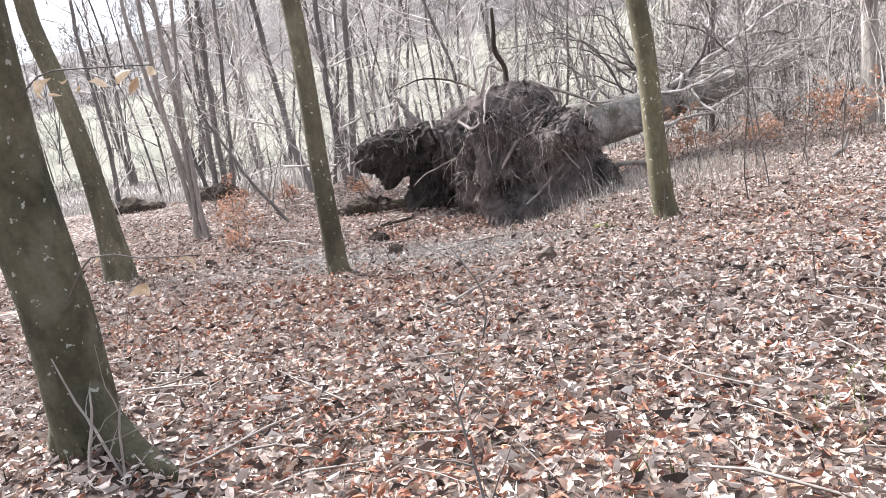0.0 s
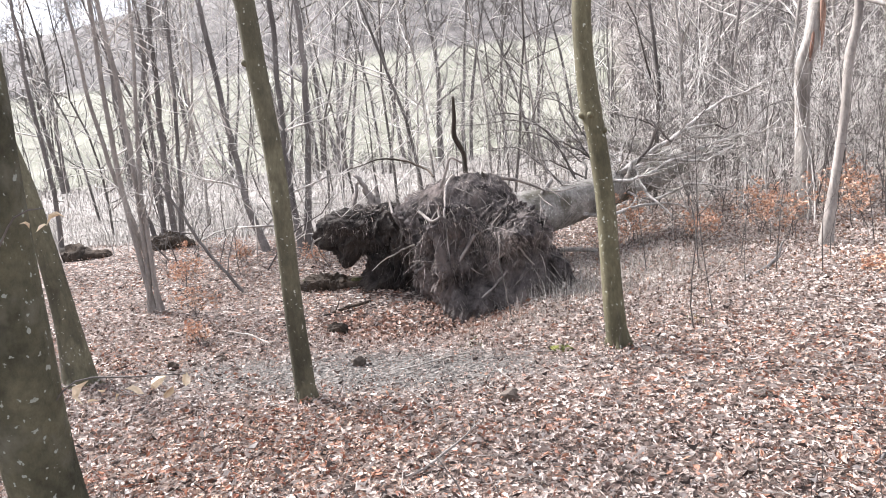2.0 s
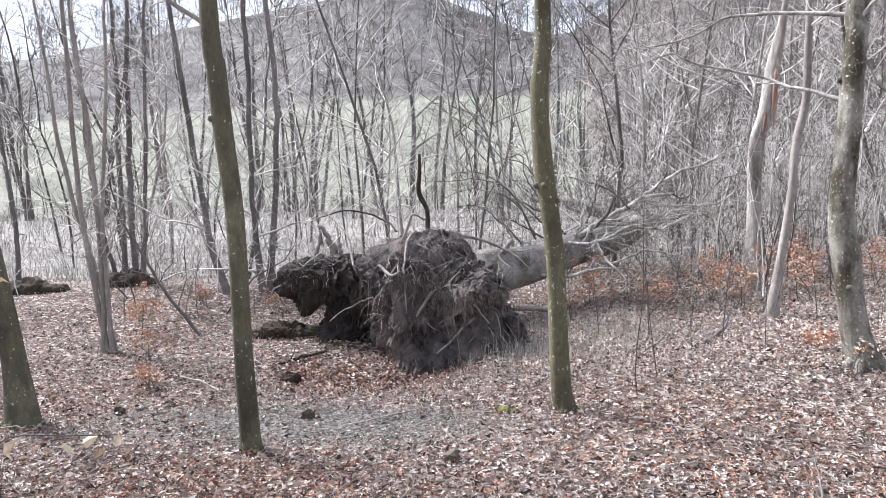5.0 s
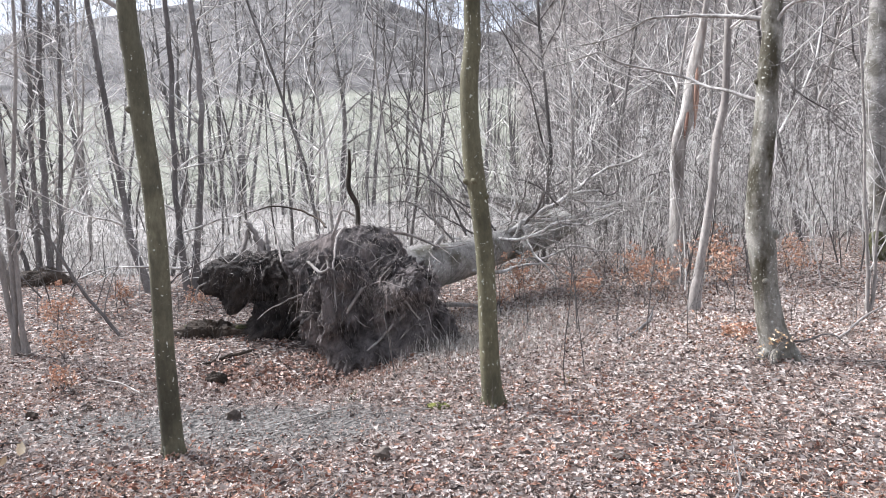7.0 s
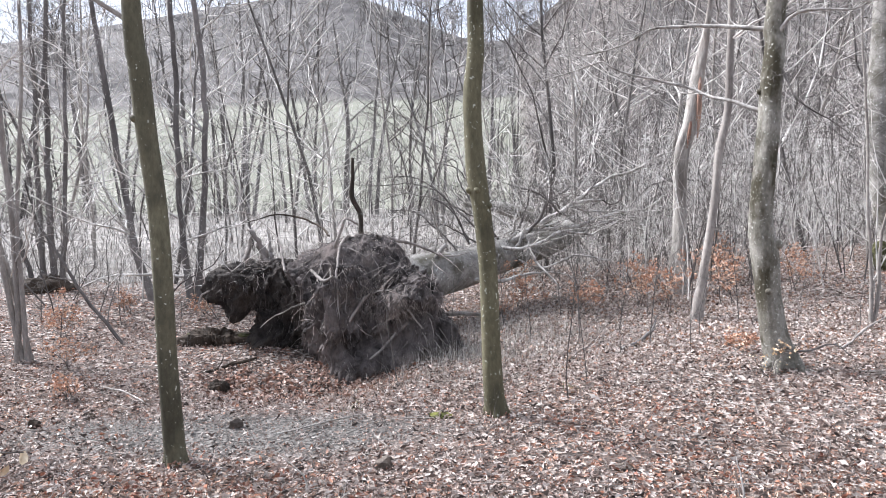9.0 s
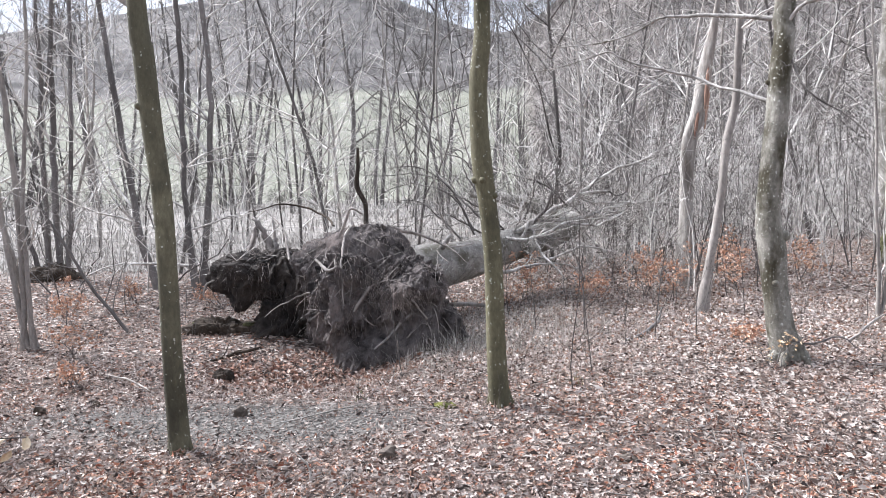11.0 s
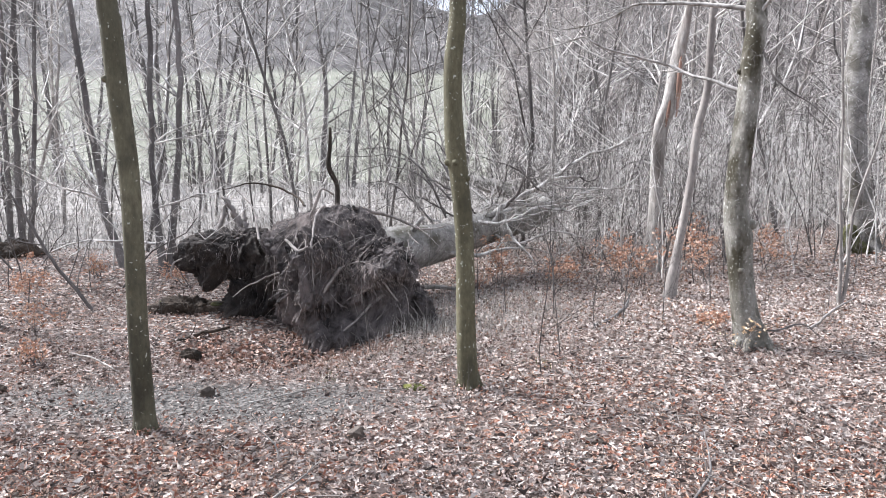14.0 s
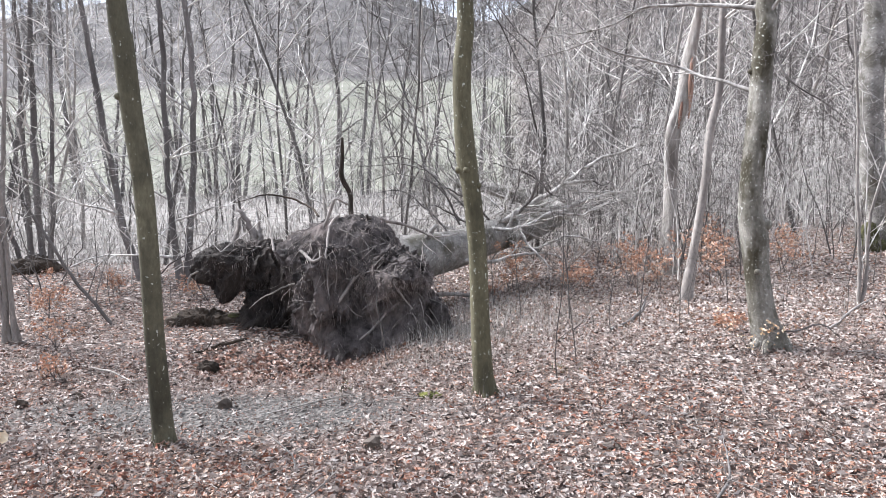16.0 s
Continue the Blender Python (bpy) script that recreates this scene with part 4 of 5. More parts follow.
log_limb([(1.54, 10.0, 1.43, 0.015), (1.71, 10.1, 1.35, 0.014), (2.13, 10.1, 1.35, 0.011), (2.36, 10.1, 1.35, 0.009), (2.44, 10.1, 1.48, 0.005)], 48, 8, 0.5)
log_limb([(0.15, 9.15, 0.55, 0.026), (0.5, 9.12, 0.52, 0.022), (0.8, 9.2, 0.60, 0.018), (1.2, 9.3, 0.60, 0.012), (1.5, 9.3, 0.52, 0.006)], 61, 6, 0.5)
log_limb([(0.5, 9.55, 0.92, 0.024), (0.9, 9.4, 0.95, 0.022), (1.3, 9.45, 1.10, 0.018), (1.7, 9.6, 1.06, 0.014), (2.1, 9.8, 1.22, 0.008)], 62, 9, 0.6)
log_limb([(1.0, 10.0, 1.08, 0.026), (1.5, 9.8, 1.15, 0.023), (2.0, 10.0, 1.30, 0.019), (2.6, 10.3, 1.36, 0.014), (3.0, 10.6, 1.58, 0.007)], 63, 12, 0.7)
log_limb([(0.7, 9.7, 0.75, 0.018), (1.1, 9.3, 0.70, 0.016), (1.5, 9.2, 0.82, 0.013), (1.9, 9.3, 0.74, 0.008)], 64, 7, 0.5)
log_limb([(-0.35, 8.75, 0.80, 0.05), (-0.24, 8.72, 0.92, 0.036), (-0.17, 8.70, 1.04, 0.02)], 49, 0, name="limb_stub")
for i, c in enumerate([
        [(0.12, 9.6, 1.02, 0.014), (-0.18, 9.7, 1.59, 0.011), (-0.63, 9.8, 1.76, 0.009), (-1.39, 9.9, 1.77, 0.004)],
        [(0.12, 9.6, 0.96, 0.013), (-0.14, 9.5, 1.42, 0.010), (-0.61, 9.5, 1.62, 0.008), (-1.08, 9.5, 1.53, 0.004)],
        [(0.20, 9.8, 1.15, 0.012), (-0.34, 10.0, 1.71, 0.010), (-0.72, 10.0, 1.86, 0.007), (-1.1, 10.0, 1.83, 0.004)],
        [(-0.03, 9.3, 0.89, 0.012), (-0.31, 9.2, 1.19, 0.010), (-0.59, 9.2, 1.40, 0.007), (-0.87, 9.2, 1.43, 0.004)],
        [(0.45, 9.9, 1.20, 0.012), (0.05, 10.0, 1.90, 0.009), (-0.34, 10.2, 2.04, 0.005)],
        [(0.40, 9.8, 1.05, 0.012), (0.01, 9.9, 1.75, 0.010), (-0.07, 10.0, 2.05, 0.007), (-0.45, 10.0, 1.96, 0.004)],
        [(0.27, 9.7, 0.95, 0.012), (-0.17, 9.5, 1.23, 0.010), (-0.5, 9.4, 1.23, 0.007), (-0.83, 9.3, 1.04, 0.004)]]):
    log_limb(c, 550 + i, 10, 0.7, (4, 2), "bough", TWIG_DARK, 0.007)
for i in range(26):
    rng = np.random.default_rng(500 + i)
    f = rng.uniform(0.05, 1.0)
    p = np.array([0.1 + 2.6 * f, 9.4 + 2.9 * f, 0.82 + 0.25 * f])
    a = rng.uniform(-2.6, 1.6)
    d = np.array([math.cos(a), math.sin(a), rng.uniform(0.0, 1.2)])
    L = rng.uniform(0.7, 2.0)
    q = p + unit(d) * L * 0.5 + rng.normal(0, 0.16, 3)
    e = q + unit(d + np.array([0.4, 0.1, -0.1]) + rng.normal(0, 0.3, 3)) * L * 0.5
    e[2] = max(e[2], 0.35)
    r0 = rng.uniform(0.008, 0.022)
    log_limb([(*p, r0), (*q, r0 * 0.7), (*e, r0 * 0.3)], 510 + i, 7, 0.6, (4, 2), bark=(BRANCH, TWIG_DARK)[i % 2], crook=0.012)

# upright and forked roots
r = Soup()
r.tube(*spline([(-1.12, 8.35, 1.05, 0.036), (-1.15, 8.50, 1.23, 0.031), (-1.16, 8.55, 1.42, 0.027), (-1.25, 8.55, 1.62, 0.028), (-1.235, 8.55, 1.84, 0.024), (-1.23, 8.55, 2.07, 0.017)], 0.05), 8, cap=True, lump=0.06)
part("root", r, ROT, fallen, "black crooked root standing upright")
for c in ([(-2.12, 8.4, 0.7, 0.09), (-2.25, 8.45, 0.90, 0.072), (-2.34, 8.45, 1.13, 0.055), (-2.45, 8.45, 1.28, 0.03)], [(-2.55, 8.4, 0.7, 0.045), (-2.51, 8.45, 0.89, 0.039), (-2.44, 8.45, 1.10, 0.039), (-2.43, 8.45, 1.19, 0.02)], [(-2.18, 8.45, 0.8, 0.05), (-2.20, 8.45, 0.96, 0.04), (-2.22, 8.45, 1.26, 0.016)]):
    r = Soup()
    p_, r_ = spline(c, 0.03)
    r.tube(p_ + np.random.default_rng(4).normal(0, 0.008, p_.shape), r_ * 0.62, 9, cap=True, lump=0.2)
    part("root", r, ROOT, fallen, "snapped root stub")


def leaf_soup(soup, pos, rng, size=0.06, flat=0.4, loose=False, simple=False, torn=0.0, slim=1.0):
    """Curled and folded beech leaves at the places given; loose: hanging at any angle."""
    n = len(pos)
    if simple:
        lx, ly, lz = np.array([-0.5, -0.05, 0.0, 0.05, 0.5]), np.array([0, -0.3, 0, 0.3, 0]), np.array([0.06, 0.14, 0, 0.14, 0.06])
        tri = np.array([[0, 1, 2], [0, 2, 3], [1, 4, 2], [2, 4, 3]])
    else:
        lx = np.array([-0.5, -0.22, -0.22, -0.22, 0.18, 0.18, 0.18, 0.5])
        ly = np.array([0, -0.27, 0, 0.27, -0.26, 0, 0.26, 0])
        lz = np.array([0.05, 0.10, 0, 0.10, 0.11, 0.0, 0.11, 0.07])
        tri = np.array([[0, 1, 2], [0, 2, 3], [1, 4, 5], [1, 5, 2], [2, 5, 6], [2, 6, 3], [4, 7, 5], [5, 7, 6]])
    k = len(lx)
    sz = size * rng.uniform(0.5, 1.3, n)
    wid = rng.uniform(0.25, 1.0, n) * (0.7 if size < 0.03 else 1.0)
    curl = rng.uniform(-1.6, 3.2, n)
    bend = rng.normal(0, 1.1, n)
    X = (lx[None, :] + rng.normal(0, torn, (n, k))) * sz[:, None]
    Y = (ly[None, :] * (1 + rng.normal(0, 0.12, (n, k))) + rng.normal(0, torn * 0.7, (n, k))) * (sz * wid * slim)[:, None]
    Z = (lz[None, :] * curl[:, None] + bend[:, None] * lx[None, :] ** 2 + rng.normal(0, 0.04, (n, k))) * sz[:, None]
    yaw, tilt, roll = rng.uniform(0, 2 * math.pi, n), rng.normal(0, flat, n), rng.normal(0, flat, n)
    if loose:
        tilt, roll = rng.uniform(-1.5, 1.5, n), rng.uniform(-1.5, 1.5, n)
    c, s_ = np.cos(tilt)[:, None], np.sin(tilt)[:, None]
    X, Z = c * X - s_ * Z, s_ * X + c * Z
    c, s_ = np.cos(roll)[:, None], np.sin(roll)[:, None]
    Y, Z = c * Y - s_ * Z, s_ * Y + c * Z
    c, s_ = np.cos(yaw)[:, None], np.sin(yaw)[:, None]
    X, Y = c * X - s_ * Y, s_ * X + c * Y
    v = np.stack([X, Y, Z], -1) + np.asarray(pos)[:, None, :]
    t = tri[None] + (np.arange(n) * k)[:, None, None]
    soup.add(v.reshape(-1, 3), None, t.reshape(-1, 3))


def scatter(rng, x0, x1, y0, y1, per):
    n = int((x1 - x0) * (y1 - y0) * per)
    return rng.uniform(x0, x1, n), rng.uniform(y0, y1, n)


rng = np.random.default_rng(77)
litter, warm, near_pale = Soup(), Soup(), Soup()
for (y0, y1, w0, whole, bits, plain) in [(0.3, 2.6, 3.0, 1150, 2300, False), (2.6, 4.4, 3.8, 1100, 2500, False), (4.4, 7.0, 5.4, 800, 1700, True), (7.0, 9.6, 7.0, 480, 620, True), (9.6, 13.0, 9.0, 230, 200, True)]:
    for per, broken in ((whole, False), (bits, True)):
        x, y = scatter(rng, -w0, w0, y0, y1, per)
        bare = np.exp(-((x + 1.6) / 1.5) ** 2 - ((y - 5.1) / 0.5) ** 2)          # the trodden grey strip
        bare = np.maximum(bare, 0.42 * np.exp(-((x - 2.9) / 1.0) ** 2 - ((y - 4.3) / 0.9) ** 2))
        pit = np.exp(-((x + 1.45) / 1.0) ** 2 - ((y - 6.85) / 0.6) ** 2)
        patch = np.sin(x * 1.9 + 0.6 * np.sin(y * 1.3)) * np.sin(y * 1.6 + 0.8 * np.sin(x * 1.1))
        keep = (rng.uniform(0, 1, len(x)) > np.maximum((0.45 if broken else 0.85) * bare, 0.25 * patch + 0.1)) & (pit < 0.35)
        x, y = x[keep], y[keep]
        glow = 0.8 * np.sin(x * 1.25 + 1.1 + 0.9 * np.sin(y * 0.9)) * np.sin(y * 1.5 - 0.4 + 0.7 * np.sin(x * 0.8)) + 0.85 * np.exp(-((y - 3.1) / 1.1) ** 2 - ((x + 0.2) / 2.0) ** 2) + 0.6 * np.exp(-((y - 3.9) / 0.9) ** 2 - ((x - 1.8) / 1.4) ** 2)
        rusty = glow + rng.normal(0, 0.34, len(x)) > 0.63
        # The share of paler leaves grows towards the camera.
        bleached = ~rusty & (rng.uniform(0, 1, len(x)) < 0.38 * np.clip((3.6 - y) / 1.2, 0, 1))
        for soup, m in ((litter, ~rusty & ~bleached), (warm, rusty), (near_pale, bleached)):
            n = int(m.sum())
            lift = rng.uniform(0.002, 0.024, n) if broken else rng.uniform(0.006, 0.036, n)
            leaf_soup(soup, np.stack([x[m], y[m], ground_z(x[m], y[m]) + lift], -1), rng, 0.020 if broken else 0.037, 0.42, simple=broken or y0 > 4, torn=0.07 if broken else 0.02)
# Pale leaves also put light into the colour of this shadowed floor.
x, y = scatter(rng, 0.0, 7.5, 7.2, 13.5, 620)
pale = Soup()
leaf_soup(pale, np.stack([x, y, ground_z(x, y) + rng.uniform(0.006, 0.045, len(x))], -1), rng, 0.05, simple=True)
x, y = scatter(rng, -0.1, 4.6, 6.3, 9.8, 950)
leaf_soup(pale, np.stack([x, y, ground_z(x, y) + rng.uniform(0.006, 0.045, len(x))], -1), rng, 0.038, simple=True)
slivers = Soup()
for (y0, y1, w0, per) in [(0.3, 2.6, 3.0, 700), (2.6, 4.4, 3.8, 800), (4.4, 7.0, 5.4, 600), (7.0, 9.6, 7.0, 250)]:
    x, y = scatter(rng, -w0, w0, y0, y1, per)
    bare = np.exp(-((x + 1.6) / 1.5) ** 2 - ((y - 5.1) / 0.5) ** 2)
    keep = rng.uniform(0, 1, len(x)) > 0.8 * bare
    x, y = x[keep], y[keep]
    leaf_soup(slivers, np.stack([x, y, ground_z(x, y) + rng.uniform(0.006, 0.04, len(x))], -1), rng, 0.05, 0.35, simple=True, torn=0.05, slim=0.2)
stuff("leaf_litter", slivers, LEAF_SLIVER, "rolled leaf edges, stalks and bleached grass bits in the litter", "leaf litter", smooth=False)
stuff("leaf_litter", pale, LEAF_PALE, "drift of pale leaves beside the fallen trunk, brightened against the shadow there", "leaf litter", smooth=False)
stuff("leaf_litter", near_pale, LEAF_PALE, "pale beech leaves strewn over the near floor", "leaf litter", smooth=False)
stuff("leaf_litter", litter, LEAF, "pale and brown fallen beech leaves covering the woodland floor", "leaf litter", smooth=False)
stuff("leaf_litter", warm, LEAF_WARM, "patches of warm rust-brown fallen leaves on the floor", "leaf litter", smooth=False)
pitl = Soup()
x, y = scatter(rng, -3.2, 0.3, 5.9, 8.2, 1500)
pit = np.exp(-((x + 1.45) / 1.0) ** 2 - ((y - 6.85) / 0.6) ** 2)
keep = pit > rng.uniform(0.25, 0.45, len(x))
x, y = x[keep], y[keep]
leaf_soup(pitl, np.stack([x, y, ground_z(x, y) + rng.uniform(0.004, 0.035, len(x))], -1), rng, 0.058, simple=True)
stuff("leaf_litter", pitl, LEAF_RUST, "rust-brown leaves drifted into the pit below the roots", "leaf litter", smooth=False)


# ---------------------------------------------------------------- reeds, brushwood and the far wood
def blades(soup, rng, x, y, hmin, hmax, width, lean=0.35):
    n = len(x)
    z = ground_z(x, y) - 0.02
    hh = rng.uniform(hmin, hmax, n)
    a = rng.uniform(0, 2 * math.pi, n)
    l = rng.normal(0, lean, n) * hh
    b = rng.uniform(0, 2 * math.pi, n)
    ux, uy = np.cos(b) * width, np.sin(b) * width
    p0 = np.stack([x, y, z], -1)
    p1 = np.stack([x + np.cos(a) * l * 0.35, y + np.sin(a) * l * 0.35, z + hh * 0.6], -1)
    p2 = np.stack([x + np.cos(a) * l, y + np.sin(a) * l, z + hh], -1)
    u = np.stack([ux, uy, 0 * ux], -1)
    v = np.stack([p0 - u, p0 + u, p1 + u * 0.8, p1 - u * 0.8, p2], 1).reshape(-1, 3)
    i = np.arange(n)[:, None] * 5
    soup.add(v, np.concatenate([i, i + 1, i + 2, i + 3], 1), np.concatenate([i + 3, i + 2, i + 4], 1))


rng = np.random.default_rng(5)
reed = Soup()
x, y = scatter(rng, -22, 4, 12.0, 22, 75)
blades(reed, rng, x, y, 0.06, 0.34, 0.004, 0.8)
x, y = scatter(rng, -45, 14, 22, 52, 10)
blades(reed, rng, x, y, 0.12, 0.4, 0.010, 0.7)
stuff("reed_bed", reed, REED, "bleached dry reeds and sedge on the flat", "reeds")


def variant(seed, height, r, kids, spread=1.0, wob=0.07, start=0.15, sides=5, seg=9, shrink=0.36, least=0.0025):
    """A bare plant at the origin: its arrays, and how many vertices and faces its main stem has."""
    s = Soup()
    grow(s, np.random.default_rng(seed), (0, 0, 0), (0, 0, 1), height, r, kids, sides, spread, 0.08, wob, 0.12, seg, shrink, start, least)
    return (*s.arrays(), sides * (seg + 1), sides * seg)


def plant(soup, rng, kinds, places, smin=0.8, smax=1.25, lean=0.07):
    """Copies of the kinds at the places, turned and scaled at random, joined."""
    for (x, y) in places:
        v, q, t = kinds[rng.integers(len(kinds))][:3]
        a, s_ = rng.uniform(0, 2 * math.pi), rng.uniform(smin, smax)
        c, s2 = math.cos(a), math.sin(a)
        lx, ly = rng.normal(0, lean, 2)
        m = np.array([[c, -s2, lx], [s2, c, ly], [0, 0, 1]]) * s_
        soup.add(v @ m.T + np.array([x, y, gz(x, y) - 0.05]), q, t)


def single(name, kind, bark, twig, label, category, group):
    """One bare plant as a thing at the origin: its main stem and its twigs."""
    v, q, t, n, m = kind
    root = thing(name, (0, 0, 0), label, category, group)
    for nm, a, b, mat in (("trunk", v[:n], q[:m], bark), ("crown", v[n:], q[m:] - n, twig)):
        me = mesh_from(nm, a, b)
        me.materials.append(mat)
        ob = new(nm, me)
        ob.parent = root
        if nm == "crown":
            tagged(ob, kind="stuff")
    return root


def grove(protos, places, rng, smin, smax, lean):
    """Stands the first plants and copies of them at the places."""
    for i, (x, y) in enumerate(places):
        m = pose(x, y, gz(x, y) - 0.04, rng.uniform(-lean, lean), rng.uniform(-lean, lean), rng.uniform(0, 360)) @ Matrix.Scale(rng.uniform(smin, smax), 4)
        if i < len(protos):
            protos[i].matrix_basis = m
        else:
            copy_thing(protos[i % len(protos)], m).matrix_basis = m


sap = [variant(900 + i, 2.4, 0.0095, (8, 3), 0.9, 0.10, 0.12, 4, 8, 0.4, 0.0034) for i in range(7)]
bush = [variant(910 + i, 1.9, 0.009, (9, 4), 1.3, 0.26, 0.08, 4, 7, 0.5, 0.0036) for i in range(5)]
pole = [variant(920 + i, 8.0, 0.036, (17, 6, 2), 1.2, 0.11, 0.08, 5, 9, 0.36, 0.0042) for i in range(6)]
thin = [variant(930 + i, 8.0, 0.04, (14, 5), 1.1, 0.115, 0.10, 3, 6, 0.36, 0.009) for i in range(6)]
tall = [variant(940 + i, 14.0, 0.13, (9, 2), 0.9, 0.05, 0.10, 3, 4, 0.38, 0.045) for i in range(6)]
crown = [variant(950 + i, 14.0, 0.15, (14, 4), 1.1, 0.10, 0.22, 3, 2, 0.42, 0.075) for i in range(6)]
brash_kinds = [variant(970 + i, 1.7, 0.017, (8, 4), 1.4, 0.24, 0.05, 4, 7, 0.5, 0.0055) for i in range(4)]
hedge = [variant(960 + i, 1.7, 0.024, (8, 4), 1.3, 0.22, 0.08, 3, 4, 0.5, 0.013) for i in range(4)]
rng = np.random.default_rng(9)
near_saps = [(1.05, 6.1), (0.83, 5.7), (1.5, 6.9), (1.9, 7.4), (2.25, 7.2), (1.25, 7.7), (0.75, 7.9), (1.75, 8.2), (2.2, 8.7), (2.5, 7.7), (3.3, 7.3), (3.6, 7.9), (4.0, 7.4), (4.44, 7.95), (4.6, 8.3), (3.1, 8.2), (3.8, 8.8), (0.5, 8.6), (1.2, 8.9), (5.1, 8.9), (-0.1, 6.9), (-0.6, 6.6), (-3.1, 7.5), (-2.9, 9.2), (-3.4, 8.7), (-5.1, 8.4), (-5.4, 9.2), (-4.3, 9.1)]
saps = [single("sapling", k, TWIG_DARK, TWIG_DARK, "thin leafless sapling standing in the leaf litter", "sapling", "saplings") for k in sap]
grove(saps, near_saps, rng, 0.35, 0.8, 6)
thicket = [single("bare_shrub", k, TWIG_DARK, (TWIG_DARK, TWIG)[i % 2], "bare tangled shrub beyond the fallen trunk", "shrub", "bare shrubs") for i, k in enumerate(bush)]
grove(thicket, [(rng.uniform(2.4, 7.5), rng.uniform(9.8, 13.5)) for _ in range(60)] + [(rng.uniform(-1.2, 2.6), rng.uniform(11.4, 14)) for _ in range(34)] + [(rng.uniform(-6.6, -3.0), rng.uniform(9.0, 12.0)) for _ in range(16)], rng, 0.6, 1.4, 10)
brash = [single("brash_heap", k, (TWIG_DARK, BRANCH)[i % 2], (TWIG_DARK, TWIG_PALE)[i % 2], "low tangle of broken twigs under the fallen crown", "brushwood", "brash") for i, k in enumerate(brash_kinds)]
grove(brash, [(rng.uniform(0.6, 3.0), rng.uniform(9.7, 11.4)) for _ in range(32)], rng, 0.35, 0.75, 40)
brush = Soup()
plant(brush, rng, sap, [(rng.uniform(2.2, 10), rng.uniform(8.6, 16)) for _ in range(80)])
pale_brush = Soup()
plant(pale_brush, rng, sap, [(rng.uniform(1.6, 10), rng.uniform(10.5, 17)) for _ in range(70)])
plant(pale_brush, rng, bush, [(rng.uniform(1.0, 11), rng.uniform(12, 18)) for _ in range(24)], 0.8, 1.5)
stuff("brushwood", pale_brush, TWIG_PALE, "saplings and twigs of the thicket, sunlight put into their pale colour", "undergrowth")
plant(brush, rng, bush, [(rng.uniform(1.0, 11), rng.uniform(13, 18)) for _ in range(40)], 0.8, 1.4)
# Same saplings coloured dark, so shade between the pale ones is in the colour.
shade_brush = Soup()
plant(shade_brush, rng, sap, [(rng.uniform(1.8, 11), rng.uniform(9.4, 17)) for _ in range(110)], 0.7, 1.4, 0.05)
stuff("brushwood", shade_brush, TWIG_DARK, "upright saplings of the thicket, coloured dark as if in shade", "undergrowth")
plant(brush, rng, sap, [(rng.uniform(-9, 1), rng.uniform(9.8, 14)) for _ in range(60)])
stuff("brushwood", brush, TWIG, "thicket of bare thin saplings and twigs", "undergrowth")
young = [single("young_tree", k, (TWIG_DARK, BARK_PALE)[i % 2], (TWIG, TWIG_DARK, TWIG)[i % 3], "slim bare young tree with fine spreading twigs", "tree", "young trees") for i, k in enumerate(pole)]
grove(young, [(-2.6, 14.0), (-0.3, 17.0), (-3.6, 16), (-8.0, 14.5), (-10.5, 16), (-4.2, 22), (-0.8, 26), (-1.7, 18.5), (-5.8, 20.5), (-8.8, 19.5), (-0.9, 13.2), (0.2, 21.5), (-4.9, 12.4), (-9.5, 25), (-5.6, 17.3), (-2.9, 17.2), (-1.4, 20.5), (-8.4, 16.6), (-6.6, 22), (-11, 20), (-7.4, 12.9), (1.6, 23), (1.4, 12.2), (3.9, 12.6), (6.0, 12.9), (7.4, 12.4), (4.2, 18.2), (6.4, 18.8), (8.3, 19.2), (2.3, 14.2), (3.5, 16), (4.9, 14.0), (5.7, 17), (6.8, 15.2), (8.2, 14), (9.4, 17), (3.0, 20), (5.0, 22), (7.2, 21), (9.5, 22), (11.5, 18), (2.0, 28), (4.4, 30), (8.5, 28), (12, 26)], rng, 0.8, 1.25, 6)
far_young = [single("young_tree", k, TWIG_DARK, (TWIG, TWIG_DARK)[i % 2], "bare young tree in the thicket at the edge of the flat", "tree", "young trees beyond") for i, k in enumerate(thin)]
grove(far_young, [(rng.uniform(3, 26), rng.uniform(17, 46)) for _ in range(150)] + [(rng.uniform(-40, 8), rng.uniform(36, 60)) for _ in range(26)] + [(rng.uniform(-16, 5), rng.uniform(20, 36)) for _ in range(16)], rng, 0.65, 1.2, 5)
edge = Soup()
plant(edge, rng, hedge, [(rng.uniform(-48, 6), rng.uniform(46, 53)) for _ in range(210)], 0.6, 1.2)
stuff("hedge", edge, TWIG_DARK, "low dark scrub along the foot of the meadow", "undergrowth")


